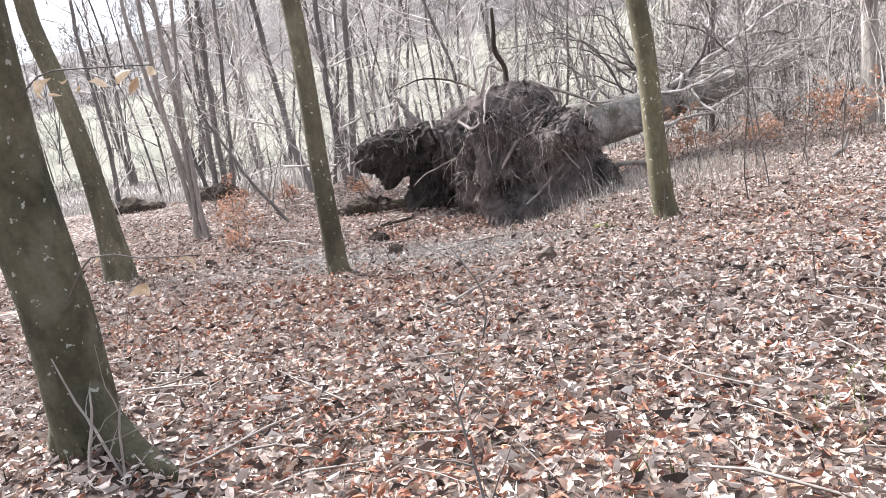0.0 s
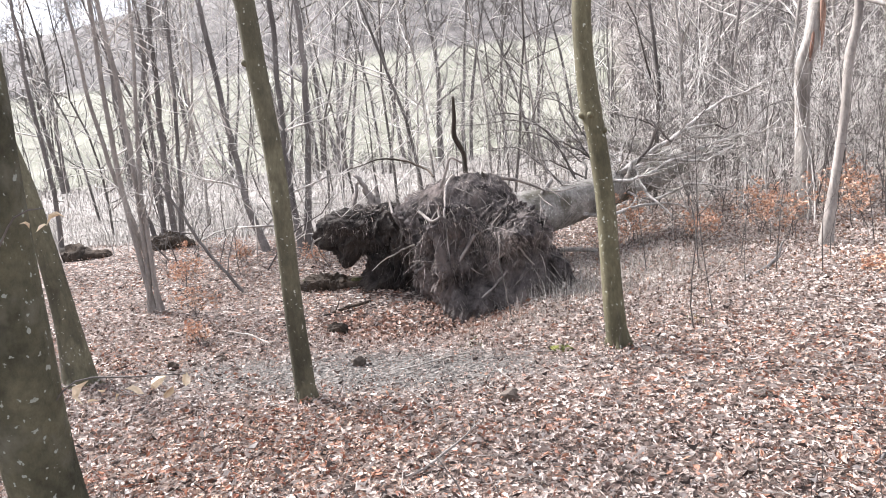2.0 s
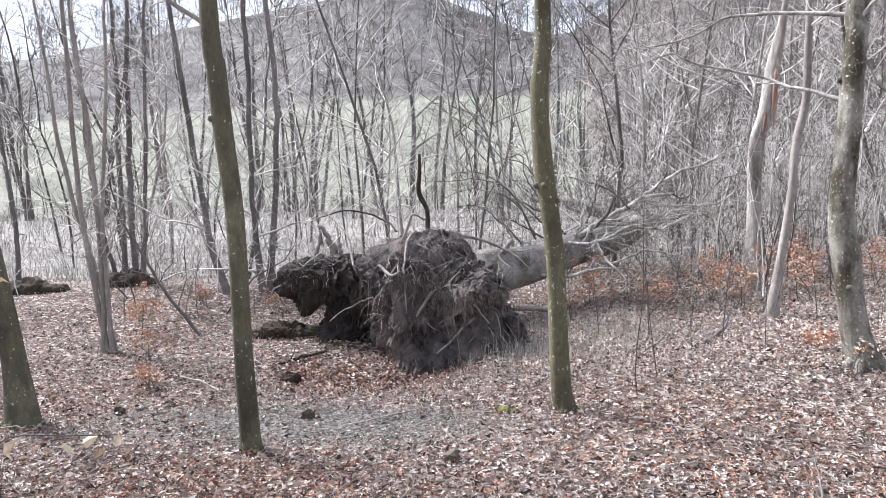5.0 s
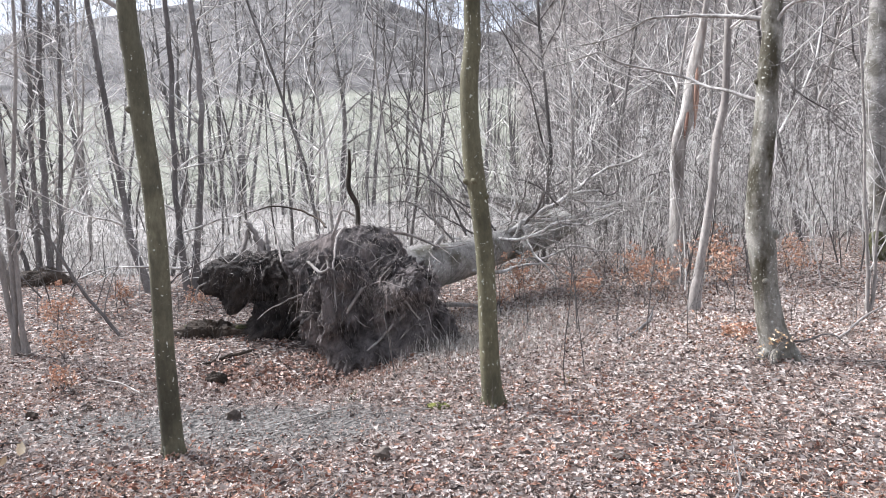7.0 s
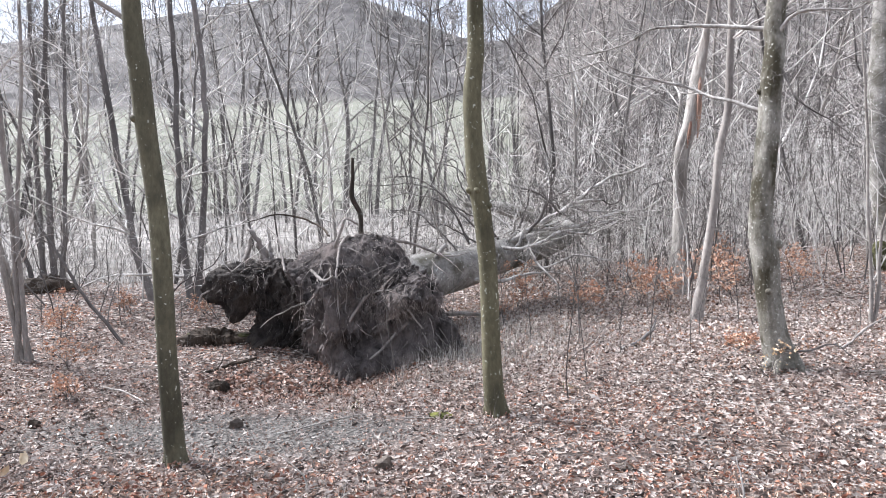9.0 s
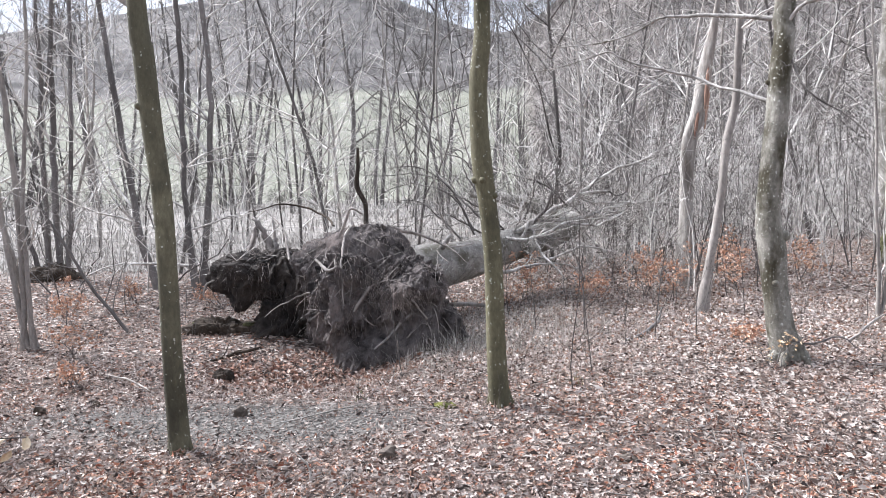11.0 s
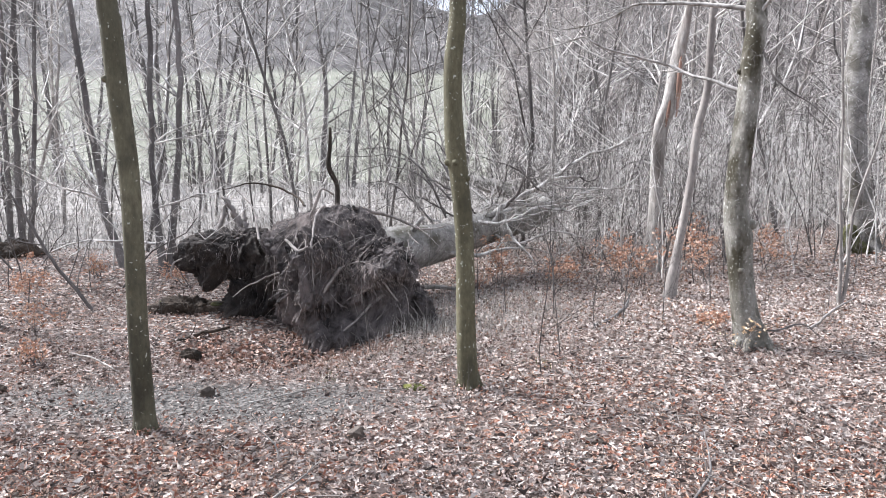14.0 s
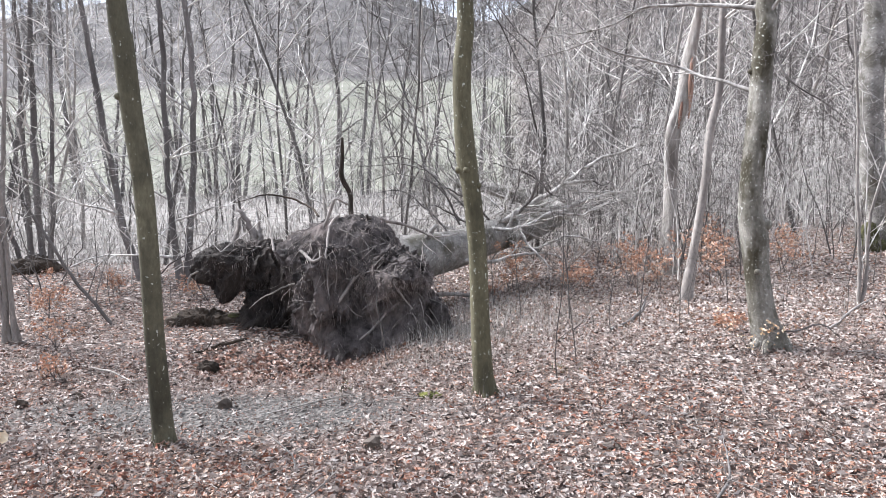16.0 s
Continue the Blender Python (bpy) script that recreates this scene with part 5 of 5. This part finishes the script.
def fan_tree(x, y, n, height, r, fan, seed, bark, twig):
    """A tall alder with one to four dark stems from one stool, and its bare crown."""
    rng = np.random.default_rng(seed)
    z = gz(x, y) - 0.1
    root = thing("alder_tree", (x, y, z), "tall bare alder at the foot of the meadow", "tree", "alders below the meadow")
    crown_soup = Soup()
    for k in range(n):
        st = Soup()
        a = fan * (k - (n - 1) / 2) + rng.normal(0, 0.03)
        pts = grow(st, rng, (x + 0.35 * (k - (n - 1) / 2), y, z), (a, rng.normal(0, 0.08), 1.0), height * rng.uniform(0.8, 1.1), r * rng.uniform(0.7, 1.1), (), 7, 1.0, 0.03, 0.05, 0.15, 9)
        part("stem", st, bark, root)
        for _ in range(13):
            f = rng.uniform(0.15, 0.98) * (len(pts) - 1)
            i = min(int(f), len(pts) - 2)
            b = rng.uniform(0, 2 * math.pi)
            grow(crown_soup, rng, pts[i] + (pts[i + 1] - pts[i]) * (f - i), (math.cos(b), 0.5 * math.sin(b), rng.uniform(0.3, 1.3)), height * 0.22 * rng.uniform(0.5, 1.2), r * 0.28, (5, 2), 3, 0.9, 0.06, 0.2, 0.2, 4, 0.5, 0.2, 0.013)
    tagged(part("crown", crown_soup, twig, root, "bare crown of fine branches"), kind="stuff")


for i, (x, y, n, r, fan) in enumerate([(-13.6, 47, 3, 0.17, 0.13), (-15.9, 49, 2, 0.16, 0.10), (-7.4, 48, 1, 0.30, 0.0), (-10.0, 50, 2, 0.15, 0.05), (-5.4, 46, 2, 0.15, 0.12), (-3.2, 50, 1, 0.17, 0.0), (-18.8, 51, 2, 0.2, 0.1),
                                       (-21.9, 48, 3, 0.14, 0.12), (-25.2, 50, 2, 0.18, 0.06), (-28.5, 47, 3, 0.15, 0.12), (-11.9, 40, 1, 0.13, 0.0), (-8.6, 37, 2, 0.11, 0.10), (-1.2, 44, 2, 0.14, 0.08), (-33, 46, 2, 0.18, 0.1), (1.6, 47, 2, 0.16, 0.1)]):
    fan_tree(x, y, n, 15.0, r, fan, 1200 + i, (BARK_DARK, TWIG_DARK)[i % 2], (TWIG_DARK, TWIG, TWIG_FAR)[i % 3])
wood = Soup()
plant(wood, rng, crown, [(rng.uniform(-170, 60), 161 + 92 * rng.uniform(0, 1) ** 1.2) for _ in range(150)], 0.85, 1.35)
plant(wood, rng, tall, [(rng.uniform(14, 80), rng.uniform(40, 130)) for _ in range(60)], 0.7, 1.1)
plant(wood, rng, crown, [(rng.uniform(-135, 70), rng.uniform(240, 258)) for _ in range(150)], 0.7, 1.25)
dark_wood = Soup()
plant(dark_wood, rng, tall, [(rng.uniform(3, 34), rng.uniform(26, 80)) for _ in range(90)], 0.45, 0.9)
plant(dark_wood, rng, crown, [(rng.uniform(8, 90), rng.uniform(161, 257)) for _ in range(80)], 0.8, 1.2)
plant(dark_wood, rng, crown, [(rng.uniform(-170, 10), 160 + 90 * rng.uniform(0, 1) ** 1.6) for _ in range(70)], 0.8, 1.2)
for _ in range(80):
    y0 = rng.uniform(58, 150)
    plant(dark_wood, rng, (tall, crown)[int(rng.integers(2))], [(-y0 * rng.uniform(0.68, 1.35), y0)], 0.6, 1.05)
stuff("far_wood", dark_wood, TWIG_DARK, "dark bare trunks of the wood on the slope", "woodland")
stuff("far_wood", wood, TWIG_FAR, "leafless wood on the crest of the hill", "woodland")


# ---------------------------------------------------------------- shrubs that keep their withered leaves
def leafy(name, at, height, leaves, mat, label, group, seed, size=0.05, wide=0.5, stems_n=3):
    """A low beech seedling: a few thin stems with withered leaves on the twig ends."""
    rng = np.random.default_rng(seed)
    x, y = at
    root = thing(name, (x, y, gz(x, y)), label, "shrub", group)
    ends = []
    for k in range(stems_n):
        s = Soup()
        a = rng.uniform(0, 2 * math.pi)
        pts = grow(s, rng, (x + rng.normal(0, 0.05), y + rng.normal(0, 0.05), gz(x, y) - 0.03), (wide * math.cos(a), wide * math.sin(a), 1.0), height * rng.uniform(0.7, 1.1), 0.006, (6, 3), 5, 1.1, 0.0, 0.18)
        part("stem", s, TWIG_DARK, root)
        ends.append(s.arrays()[0])
    ends = np.concatenate(ends)
    ends = ends[ends[:, 2] > gz(x, y) + 0.25 * height]
    l = Soup()
    pos = ends[rng.integers(len(ends), size=leaves)] + rng.normal(0, 0.02, (leaves, 3))
    leaf_soup(l, pos, rng, size, loose=True)
    tagged(part("foliage", l, mat, root, "withered curled leaves", smooth=False), kind="stuff")
    return root


for i, (x, y, h, n) in enumerate([(0.8, 9.3, 0.75, 150), (1.42, 9.2, 0.6, 130), (2.24, 9.3, 0.9, 170), (2.55, 9.0, 0.7, 90), (3.3, 9.0, 0.95, 150), (3.78, 10.2, 0.9, 110), (2.51, 6.95, 0.34, 70), (0.45, 9.0, 0.5, 60),
                                  (-4.56, 8.2, 0.75, 110), (-3.9, 7.0, 0.45, 50), (-3.3, 5.95, 0.35, 40), (-4.5, 9.7, 0.4, 60), (-3.35, 9.4, 0.4, 60), (4.3, 9.6, 0.7, 90)]):
    leafy("beech_seedling", (x, y), h * 0.85, int(n * 3.6), LEAF_ORANGE, "low beech seedling keeping its withered orange leaves", "leafy seedlings", 600 + i, 0.042)
leafy("beech_seedling", (2.60, 6.10), 0.38, 60, LEAF_TAN, "beech shoot with pale tan leaves at the foot of a trunk", "leafy seedlings", 640, 0.036, 0.3, 3)


# ---------------------------------------------------------------- hanging twigs by the thick trunk
def leaf_twig(ctrl, spots, label, seed):
    rng = np.random.default_rng(seed)
    root = thing("beech_twig", ctrl[0][:3], label, "twig", "leafy twigs")
    s = Soup()
    s.tube(*spline(ctrl, 0.05), 5, cap=True)
    part("stem", s, TWIG_DARK, root)
    for (x, y, z) in spots:
        l = Soup()
        leaf_soup(l, [(x, y, z - 0.02)], rng, 0.052, loose=True)
        part("leaf", l, LEAF_TAN, root, "curled tan leaf", smooth=False)
    return root


leaf_twig([(-1.54, 1.77, 0.98, 0.0028), (-1.42, 1.76, 1.08, 0.0024), (-1.27, 1.78, 1.08, 0.002), (-1.14, 1.82, 1.07, 0.0015)],
          [(-1.42, 1.76, 1.07), (-1.38, 1.75, 1.05), (-1.34, 1.75, 1.07), (-1.31, 1.76, 1.05), (-1.27, 1.78, 1.06), (-1.22, 1.80, 1.08), (-1.19, 1.81, 1.05), (-1.15, 1.82, 1.07)], "thin beech twig with withered tan leaves beside the thick trunk", 701)
leaf_twig([(-1.56, 1.70, 1.40, 0.0028), (-1.42, 1.64, 1.53, 0.0024), (-1.30, 1.59, 1.55, 0.0015)], [(-1.31, 1.59, 1.53), (-1.27, 1.58, 1.55), (-1.36, 1.61, 1.54)], "short beech twig with three withered leaves", 702)
leaf_twig([(-1.50, 1.76, 0.48, 0.0028), (-1.36, 1.74, 0.62, 0.0024), (-1.25, 1.78, 0.60, 0.002), (-1.13, 1.87, 0.58, 0.0015)], [(-1.34, 1.74, 0.63), (-1.31, 1.74, 0.57), (-1.26, 1.79, 0.54), (-1.16, 1.86, 0.59), (-1.20, 1.82, 0.60)], "low beech twig with curled tan leaves", 703)


def stick(name, ctrl, mat, label, seed, twigs=2, tlen=0.2, cat="stick", group=""):
    root = thing(name, (ctrl[0][0], ctrl[0][1], gz(ctrl[0][0], ctrl[0][1])), label, cat, group)
    branch(ctrl, mat, root, seed, "stem", twigs, tlen, 6, 0.0, ())
    return root


stick("stick", [(-1.34, 1.68, 0.04, 0.004), (-1.41, 1.68, 0.20, 0.0035), (-1.49, 1.68, 0.38, 0.002)], DEADWOOD, "pale bare stick leaning on the trunk foot", 710, 1)
stick("stick", [(-1.33, 1.66, 0.04, 0.004), (-1.32, 1.66, 0.18, 0.003), (-1.29, 1.66, 0.28, 0.002)], DEADWOOD, "short pale shoot at the trunk foot", 711, 2)
stick("stick", [(-1.45, 1.66, 0.0, 0.004), (-1.41, 1.66, 0.20, 0.004), (-1.38, 1.66, 0.30, 0.002)], DEADWOOD, "thin forked shoot at the trunk foot", 712, 4)
stick("stick", [(-0.35, 1.45, -0.02, 0.0035), (-0.37, 1.5, 0.15, 0.003), (-0.42, 1.55, 0.33, 0.0018)], TWIG_DARK, "thin brown seedling stem in the leaves", 713, 5, 0.22)
stick("stick", [(-0.62, 2.8, -0.02, 0.004), (-0.58, 2.8, 0.2, 0.0035), (-0.68, 2.8, 0.38, 0.002)], TWIG_DARK, "thin brown seedling stem", 714, 4, 0.2)
stick("stick", [(-2.56, 7.05, -0.06, 0.016), (-2.40, 7.25, -0.05, 0.02), (-2.15, 7.5, -0.02, 0.017)], ROT, "dark broken branch at the edge of the pit", 715, 3)
stick("stick", [(1.55, 7.22, 0.06, 0.02), (1.85, 7.5, 0.10, 0.022), (2.02, 7.75, 0.17, 0.016), (2.10, 7.9, 0.28, 0.008)], BARK_DARK, "dark curved fallen branch", 716, 4)
stick("stick", [(-1.32, 5.02, 0.02, 0.007), (-1.0, 5.22, 0.03, 0.007), (-0.74, 5.40, 0.03, 0.004)], DEADWOOD, "pale straight twig on bare soil", 717, 3)
stick("stick", [(-0.90, 3.98, 0.01, 0.007), (-0.92, 4.05, 0.10, 0.006), (-1.06, 4.1, 0.20, 0.003)], DEADWOOD, "bleached twig sticking up from the leaves", 718, 3)
stick("stick", [(0.55, 4.6, 0.03, 0.01), (0.78, 4.72, 0.04, 0.011), (0.98, 4.74, 0.03, 0.008)], DEADWOOD, "short bleached stick on the leaves", 719, 1)
stick("stick", [(0.22, 3.95, 0.02, 0.012), (0.33, 3.84, 0.03, 0.013), (0.44, 3.76, 0.02, 0.009)], ROT, "short dark stick on the leaves", 720, 0)
stick("stick", [(2.72, 6.2, 0.30, 0.010), (2.91, 6.2, 0.27, 0.009), (3.14, 6.2, 0.33, 0.007), (3.3, 6.18, 0.2, 0.003)], BARK_DARK, "dark drooping shoot beside the bulging beech", 721, 4)
stick("stick", [(3.5, 6.8, 0.14, 0.012), (4.0, 7.3, 0.22, 0.012), (4.6, 7.9, 0.27, 0.006)], BARK_PALE, "long pale fallen branch", 722, 5, 0.3)
stick("stick", [(-0.95, 3.35, 0.02, 0.008), (-0.78, 3.55, 0.06, 0.007), (-0.62, 3.85, 0.10, 0.003)], BARK_PALE, "forked twig lying on the leaves", 723, 4)
stick("stick", [(1.2, 3.4, 0.03, 0.008), (1.45, 3.75, 0.06, 0.008), (1.55, 4.1, 0.16, 0.003)], BARK_DARK, "dark twig lying on the leaves", 724, 4)
stick("stick", [(-3.3, 6.4, 0.02, 0.009), (-2.9, 6.05, 0.05, 0.008), (-2.55, 5.75, 0.02, 0.005)], DEADWOOD, "bleached curved twig on the leaves", 725, 2)
stick("stick", [(-0.35, 9.0, 0.15, 0.03), (0.05, 8.85, 0.17, 0.03), (0.3, 8.75, 0.16, 0.024)], DEADWOOD, "bleached branch stub beside the root plate", 726, 0)
t1_branch = thing("beech_branch", (-1.97, 4.57, 2.66), "pale bare side branch of the slim beech", "branch")
branch([(-1.97, 4.57, 2.68, 0.02), (-2.03, 4.6, 2.77, 0.017), (-2.15, 4.6, 2.85, 0.016), (-2.27, 4.6, 2.94, 0.014), (-2.39, 4.6, 3.04, 0.012), (-2.7, 4.62, 3.3, 0.006)], BARK_PALE, t1_branch, 730, "stem", 5, 0.4)
stems("alder_tree", [[(-8.07, 10.8, 0.2, 0.07), (-8.02, 10.8, 1.29, 0.05), (-8.18, 10.8, 2.59, 0.045), (-8.24, 10.8, 3.66, 0.04)]], BARK_DARK, "crooked dark alder beside a rotten stump", "alders", 16, 7)
stems("hazel_clump", [[(4.43, 7.95, 0.12, 0.026), (4.42, 7.95, 0.56, 0.02), (4.35, 7.95, 1.3, 0.017), (4.33, 7.95, 2.2, 0.014), (4.25, 7.95, 3.02, 0.012)],
                      [(4.44, 7.95, 0.13, 0.024), (4.5, 7.95, 0.56, 0.019), (4.51, 7.95, 1.12, 0.016), (4.69, 7.95, 1.79, 0.013), (4.77, 7.95, 2.2, 0.01)]], BARK_PALE, "two pale thin stems from one foot", "", 17, 4.5, 4, "shrub", 0.8)


# ---------------------------------------------------------------- stones, moss, rotten wood
def lump_thing(name, at, size, mat, label, cat, seed, group="", sharp=0.25, sub=3):
    rng = np.random.default_rng(seed)
    bm = bmesh.new()
    bmesh.ops.create_icosphere(bm, subdivisions=sub, radius=1.0)
    v = np.array([x.co[:] for x in bm.verts])
    t = np.array([[q.index for q in f.verts] for f in bm.faces])
    bm.free()
    off = Vector(rng.uniform(0, 50, 3))
    for i, p in enumerate(v):
        v[i] = p * (1 + sharp * noise.noise(Vector(p) * 1.3 + off) + 0.4 * sharp * noise.noise(Vector(p) * 4 + off))
    z = gz(at[0], at[1])
    s = Soup()
    s.add(v * np.array(size) + np.array([at[0], at[1], z + size[2] * 0.15]), None, t)
    ob = new(name, s.mesh(name, mat, False))
    return tagged(ob, label, cat, group)


lump_thing("stone", (-1.69, 5.27), (0.055, 0.05, 0.065), STONE, "small dark pointed stone on bare grey soil", "stone", 1, "stones", 0.6, 2)
lump_thing("stone", (-0.49, 4.42), (0.075, 0.06, 0.06), STONE, "small brown-grey stone among the leaves", "stone", 2, "stones", 0.5, 2)
lump_thing("stone", (-3.17, 5.23), (0.045, 0.04, 0.05), ROT, "small dark clod among the leaves", "stone", 3, "stones", 0.5, 2)
lump_thing("stone", (-2.88, 5.5), (0.035, 0.03, 0.035), ROT, "tiny dark clod among the leaves", "stone", 4, "stones", 0.5, 2)
lump_thing("stone", (0.95, 4.3), (0.06, 0.05, 0.025), STONE, "flat grey stone half under leaves", "stone", 8, "stones", 0.4, 2)
lump_thing("moss_cushion", (-0.17, 5.42), (0.10, 0.06, 0.025), MOSS, "bright yellow-green moss cushion on the floor", "moss", 5, "", 0.35, 4)
lump_thing("root_stub", (-2.3, 6.68), (0.10, 0.08, 0.09), ROT, "dark rotten root stub in the slope of the pit", "stump", 6, "", 0.6, 4)
mound = thing("rotten_log", (-2.75, 8.1, gz(-2.75, 8.1)), "crumbling near-black rotten log tufted with moss", "log")
part("wood", clod((-2.75, 8.12, 0.06), [(-2.88, 8.10, 0.05, 0.26, 0.15, 0.12), (-2.55, 8.16, 0.04, 0.28, 0.14, 0.08), (-3.05, 8.1, 0.02, 0.14, 0.12, 0.08)], 5, 6, 0.75, 0.03), ROT, mound, smooth=False)
part("moss", clod((-2.42, 8.10, 0.10), [(-2.42, 8.10, 0.10, 0.10, 0.07, 0.035)], 6, 5, 0.3, 0.03), MOSS_DARK, mound, "moss on the log end")
part("moss", clod((-3.0, 8.08, 0.13), [(-3.0, 8.08, 0.13, 0.09, 0.06, 0.025)], 7, 5, 0.3, 0.03), MOSS_DARK, mound, "moss on the log top")
stump = thing("rotten_stump", (-7.8, 10.7, gz(-7.8, 10.7)), "low dark rotten stump among fallen sticks", "stump")
part("wood", lumps([(-7.9, 10.7, 0.24, 0.28, 0.2, 0.12, 4), (-7.45, 10.8, 0.22, 0.25, 0.16, 0.06, 4)], 8), ROT, stump)
foot = thing("alder_stool", (-6.5, 11.35, gz(-6.5, 11.35)), "dark knotted alder stool with brash", "stump")
part("wood", lumps([(-6.5, 11.35, 0.22, 0.32, 0.2, 0.12, 5)], 9), ROT, foot)
moss_foot = thing("moss_mat", (6.2, 10.55, gz(6.2, 10.55)), "moss on the foot of the stout beech", "moss")
part("moss", clod((5.98, 10.60, 0.62), [(5.98, 10.60, 0.62, 0.12, 0.10, 0.16), (6.05, 10.55, 0.45, 0.18, 0.12, 0.12)], 10, 5, 0.4, 0.04), MOSS_DARK, moss_foot)

# ---------------------------------------------------------------- fine litter
rng = np.random.default_rng(88)
tw = Soup()
for _ in range(900):
    y = 0.8 + 9.5 * rng.uniform(0, 1) ** 0.8
    x = rng.uniform(-0.75, 0.75) * (y + 1.2)
    L = rng.uniform(0.06, 0.4)
    a = rng.uniform(0, 2 * math.pi)
    c, s_ = math.cos(a) * L / 2, math.sin(a) * L / 2
    up = rng.uniform(0.005, 0.04)
    mid = rng.normal(0, 0.02, 2)
    r = rng.uniform(0.0012, 0.0042)
    tw.tube([(x - c, y - s_, gz(x - c, y - s_) + up), (x + mid[0], y + mid[1], gz(x, y) + up + rng.uniform(0, 0.02)), (x + c, y + s_, gz(x + c, y + s_) + up + rng.uniform(-0.01, 0.04))], [r, r, r * 0.5], 4)
stuff("twig_litter", tw, BARK_PALE, "small broken twigs lying on the leaves", "twigs")
st = Soup()
for _ in range(420):
    y = 1.6 + 8.5 * rng.uniform(0, 1) ** 0.75
    x = rng.uniform(-0.7, 0.75) * (y + 0.8)
    if abs(x + 1.0) < 1.0 and 6.6 < y < 9:
        continue
    grow(st, rng, (x, y, gz(x, y) - 0.01), (rng.normal(0, 0.3), rng.normal(0, 0.3), 1), rng.uniform(0.1, 0.55), rng.uniform(0.0012, 0.003), (2,), 3, 0.8, 0.0, 0.12, least=0.001)
stuff("seedling_stems", st, TWIG_DARK, "thin bare seedling stems standing in the leaves", "seedlings")
gr = Soup()
x, y = rng.normal(-0.35, 0.55, 1500), rng.normal(6.55, 0.28, 1500)
blades(gr, rng, x, y, 0.03, 0.13, 0.002, 0.8)
x, y = rng.normal(0.0, 0.35, 700), rng.normal(7.15, 0.25, 700)
blades(gr, rng, x, y, 0.06, 0.25, 0.0022, 0.5)
x, y = rng.normal(0.6, 0.6, 1800), rng.normal(8.0, 0.7, 1800)
blades(gr, rng, x, y, 0.05, 0.26, 0.0022, 0.6)
x, y = scatter(rng, -2.4, 4.5, 3.2, 7.0, 40)
blades(gr, rng, x, y, 0.02, 0.09, 0.002, 0.9)
stuff("dry_grass", gr, STRAW, "bleached dry grass on the rim of the pit", "grass")
green = material("young_grass", (0.06, 0.075, 0.02), (0.16, 0.17, 0.06), 2.0, 20, 0.8, 0.0)
gg = Soup()
for (cx, cy) in [(-0.05, 1.72), (0.62, 2.3), (0.38, 2.05), (-0.75, 2.0), (-0.62, 2.6), (0.85, 2.75), (1.4, 3.2), (0.9, 5.9), (-0.9, 5.6)]:
    x, y = rng.normal(cx, 0.07, 22), rng.normal(cy, 0.07, 22)
    blades(gg, rng, x, y, 0.03, 0.10, 0.0025, 0.9)
stuff("grass_tufts", gg, green, "small fresh green grass tufts between the leaves", "grass")
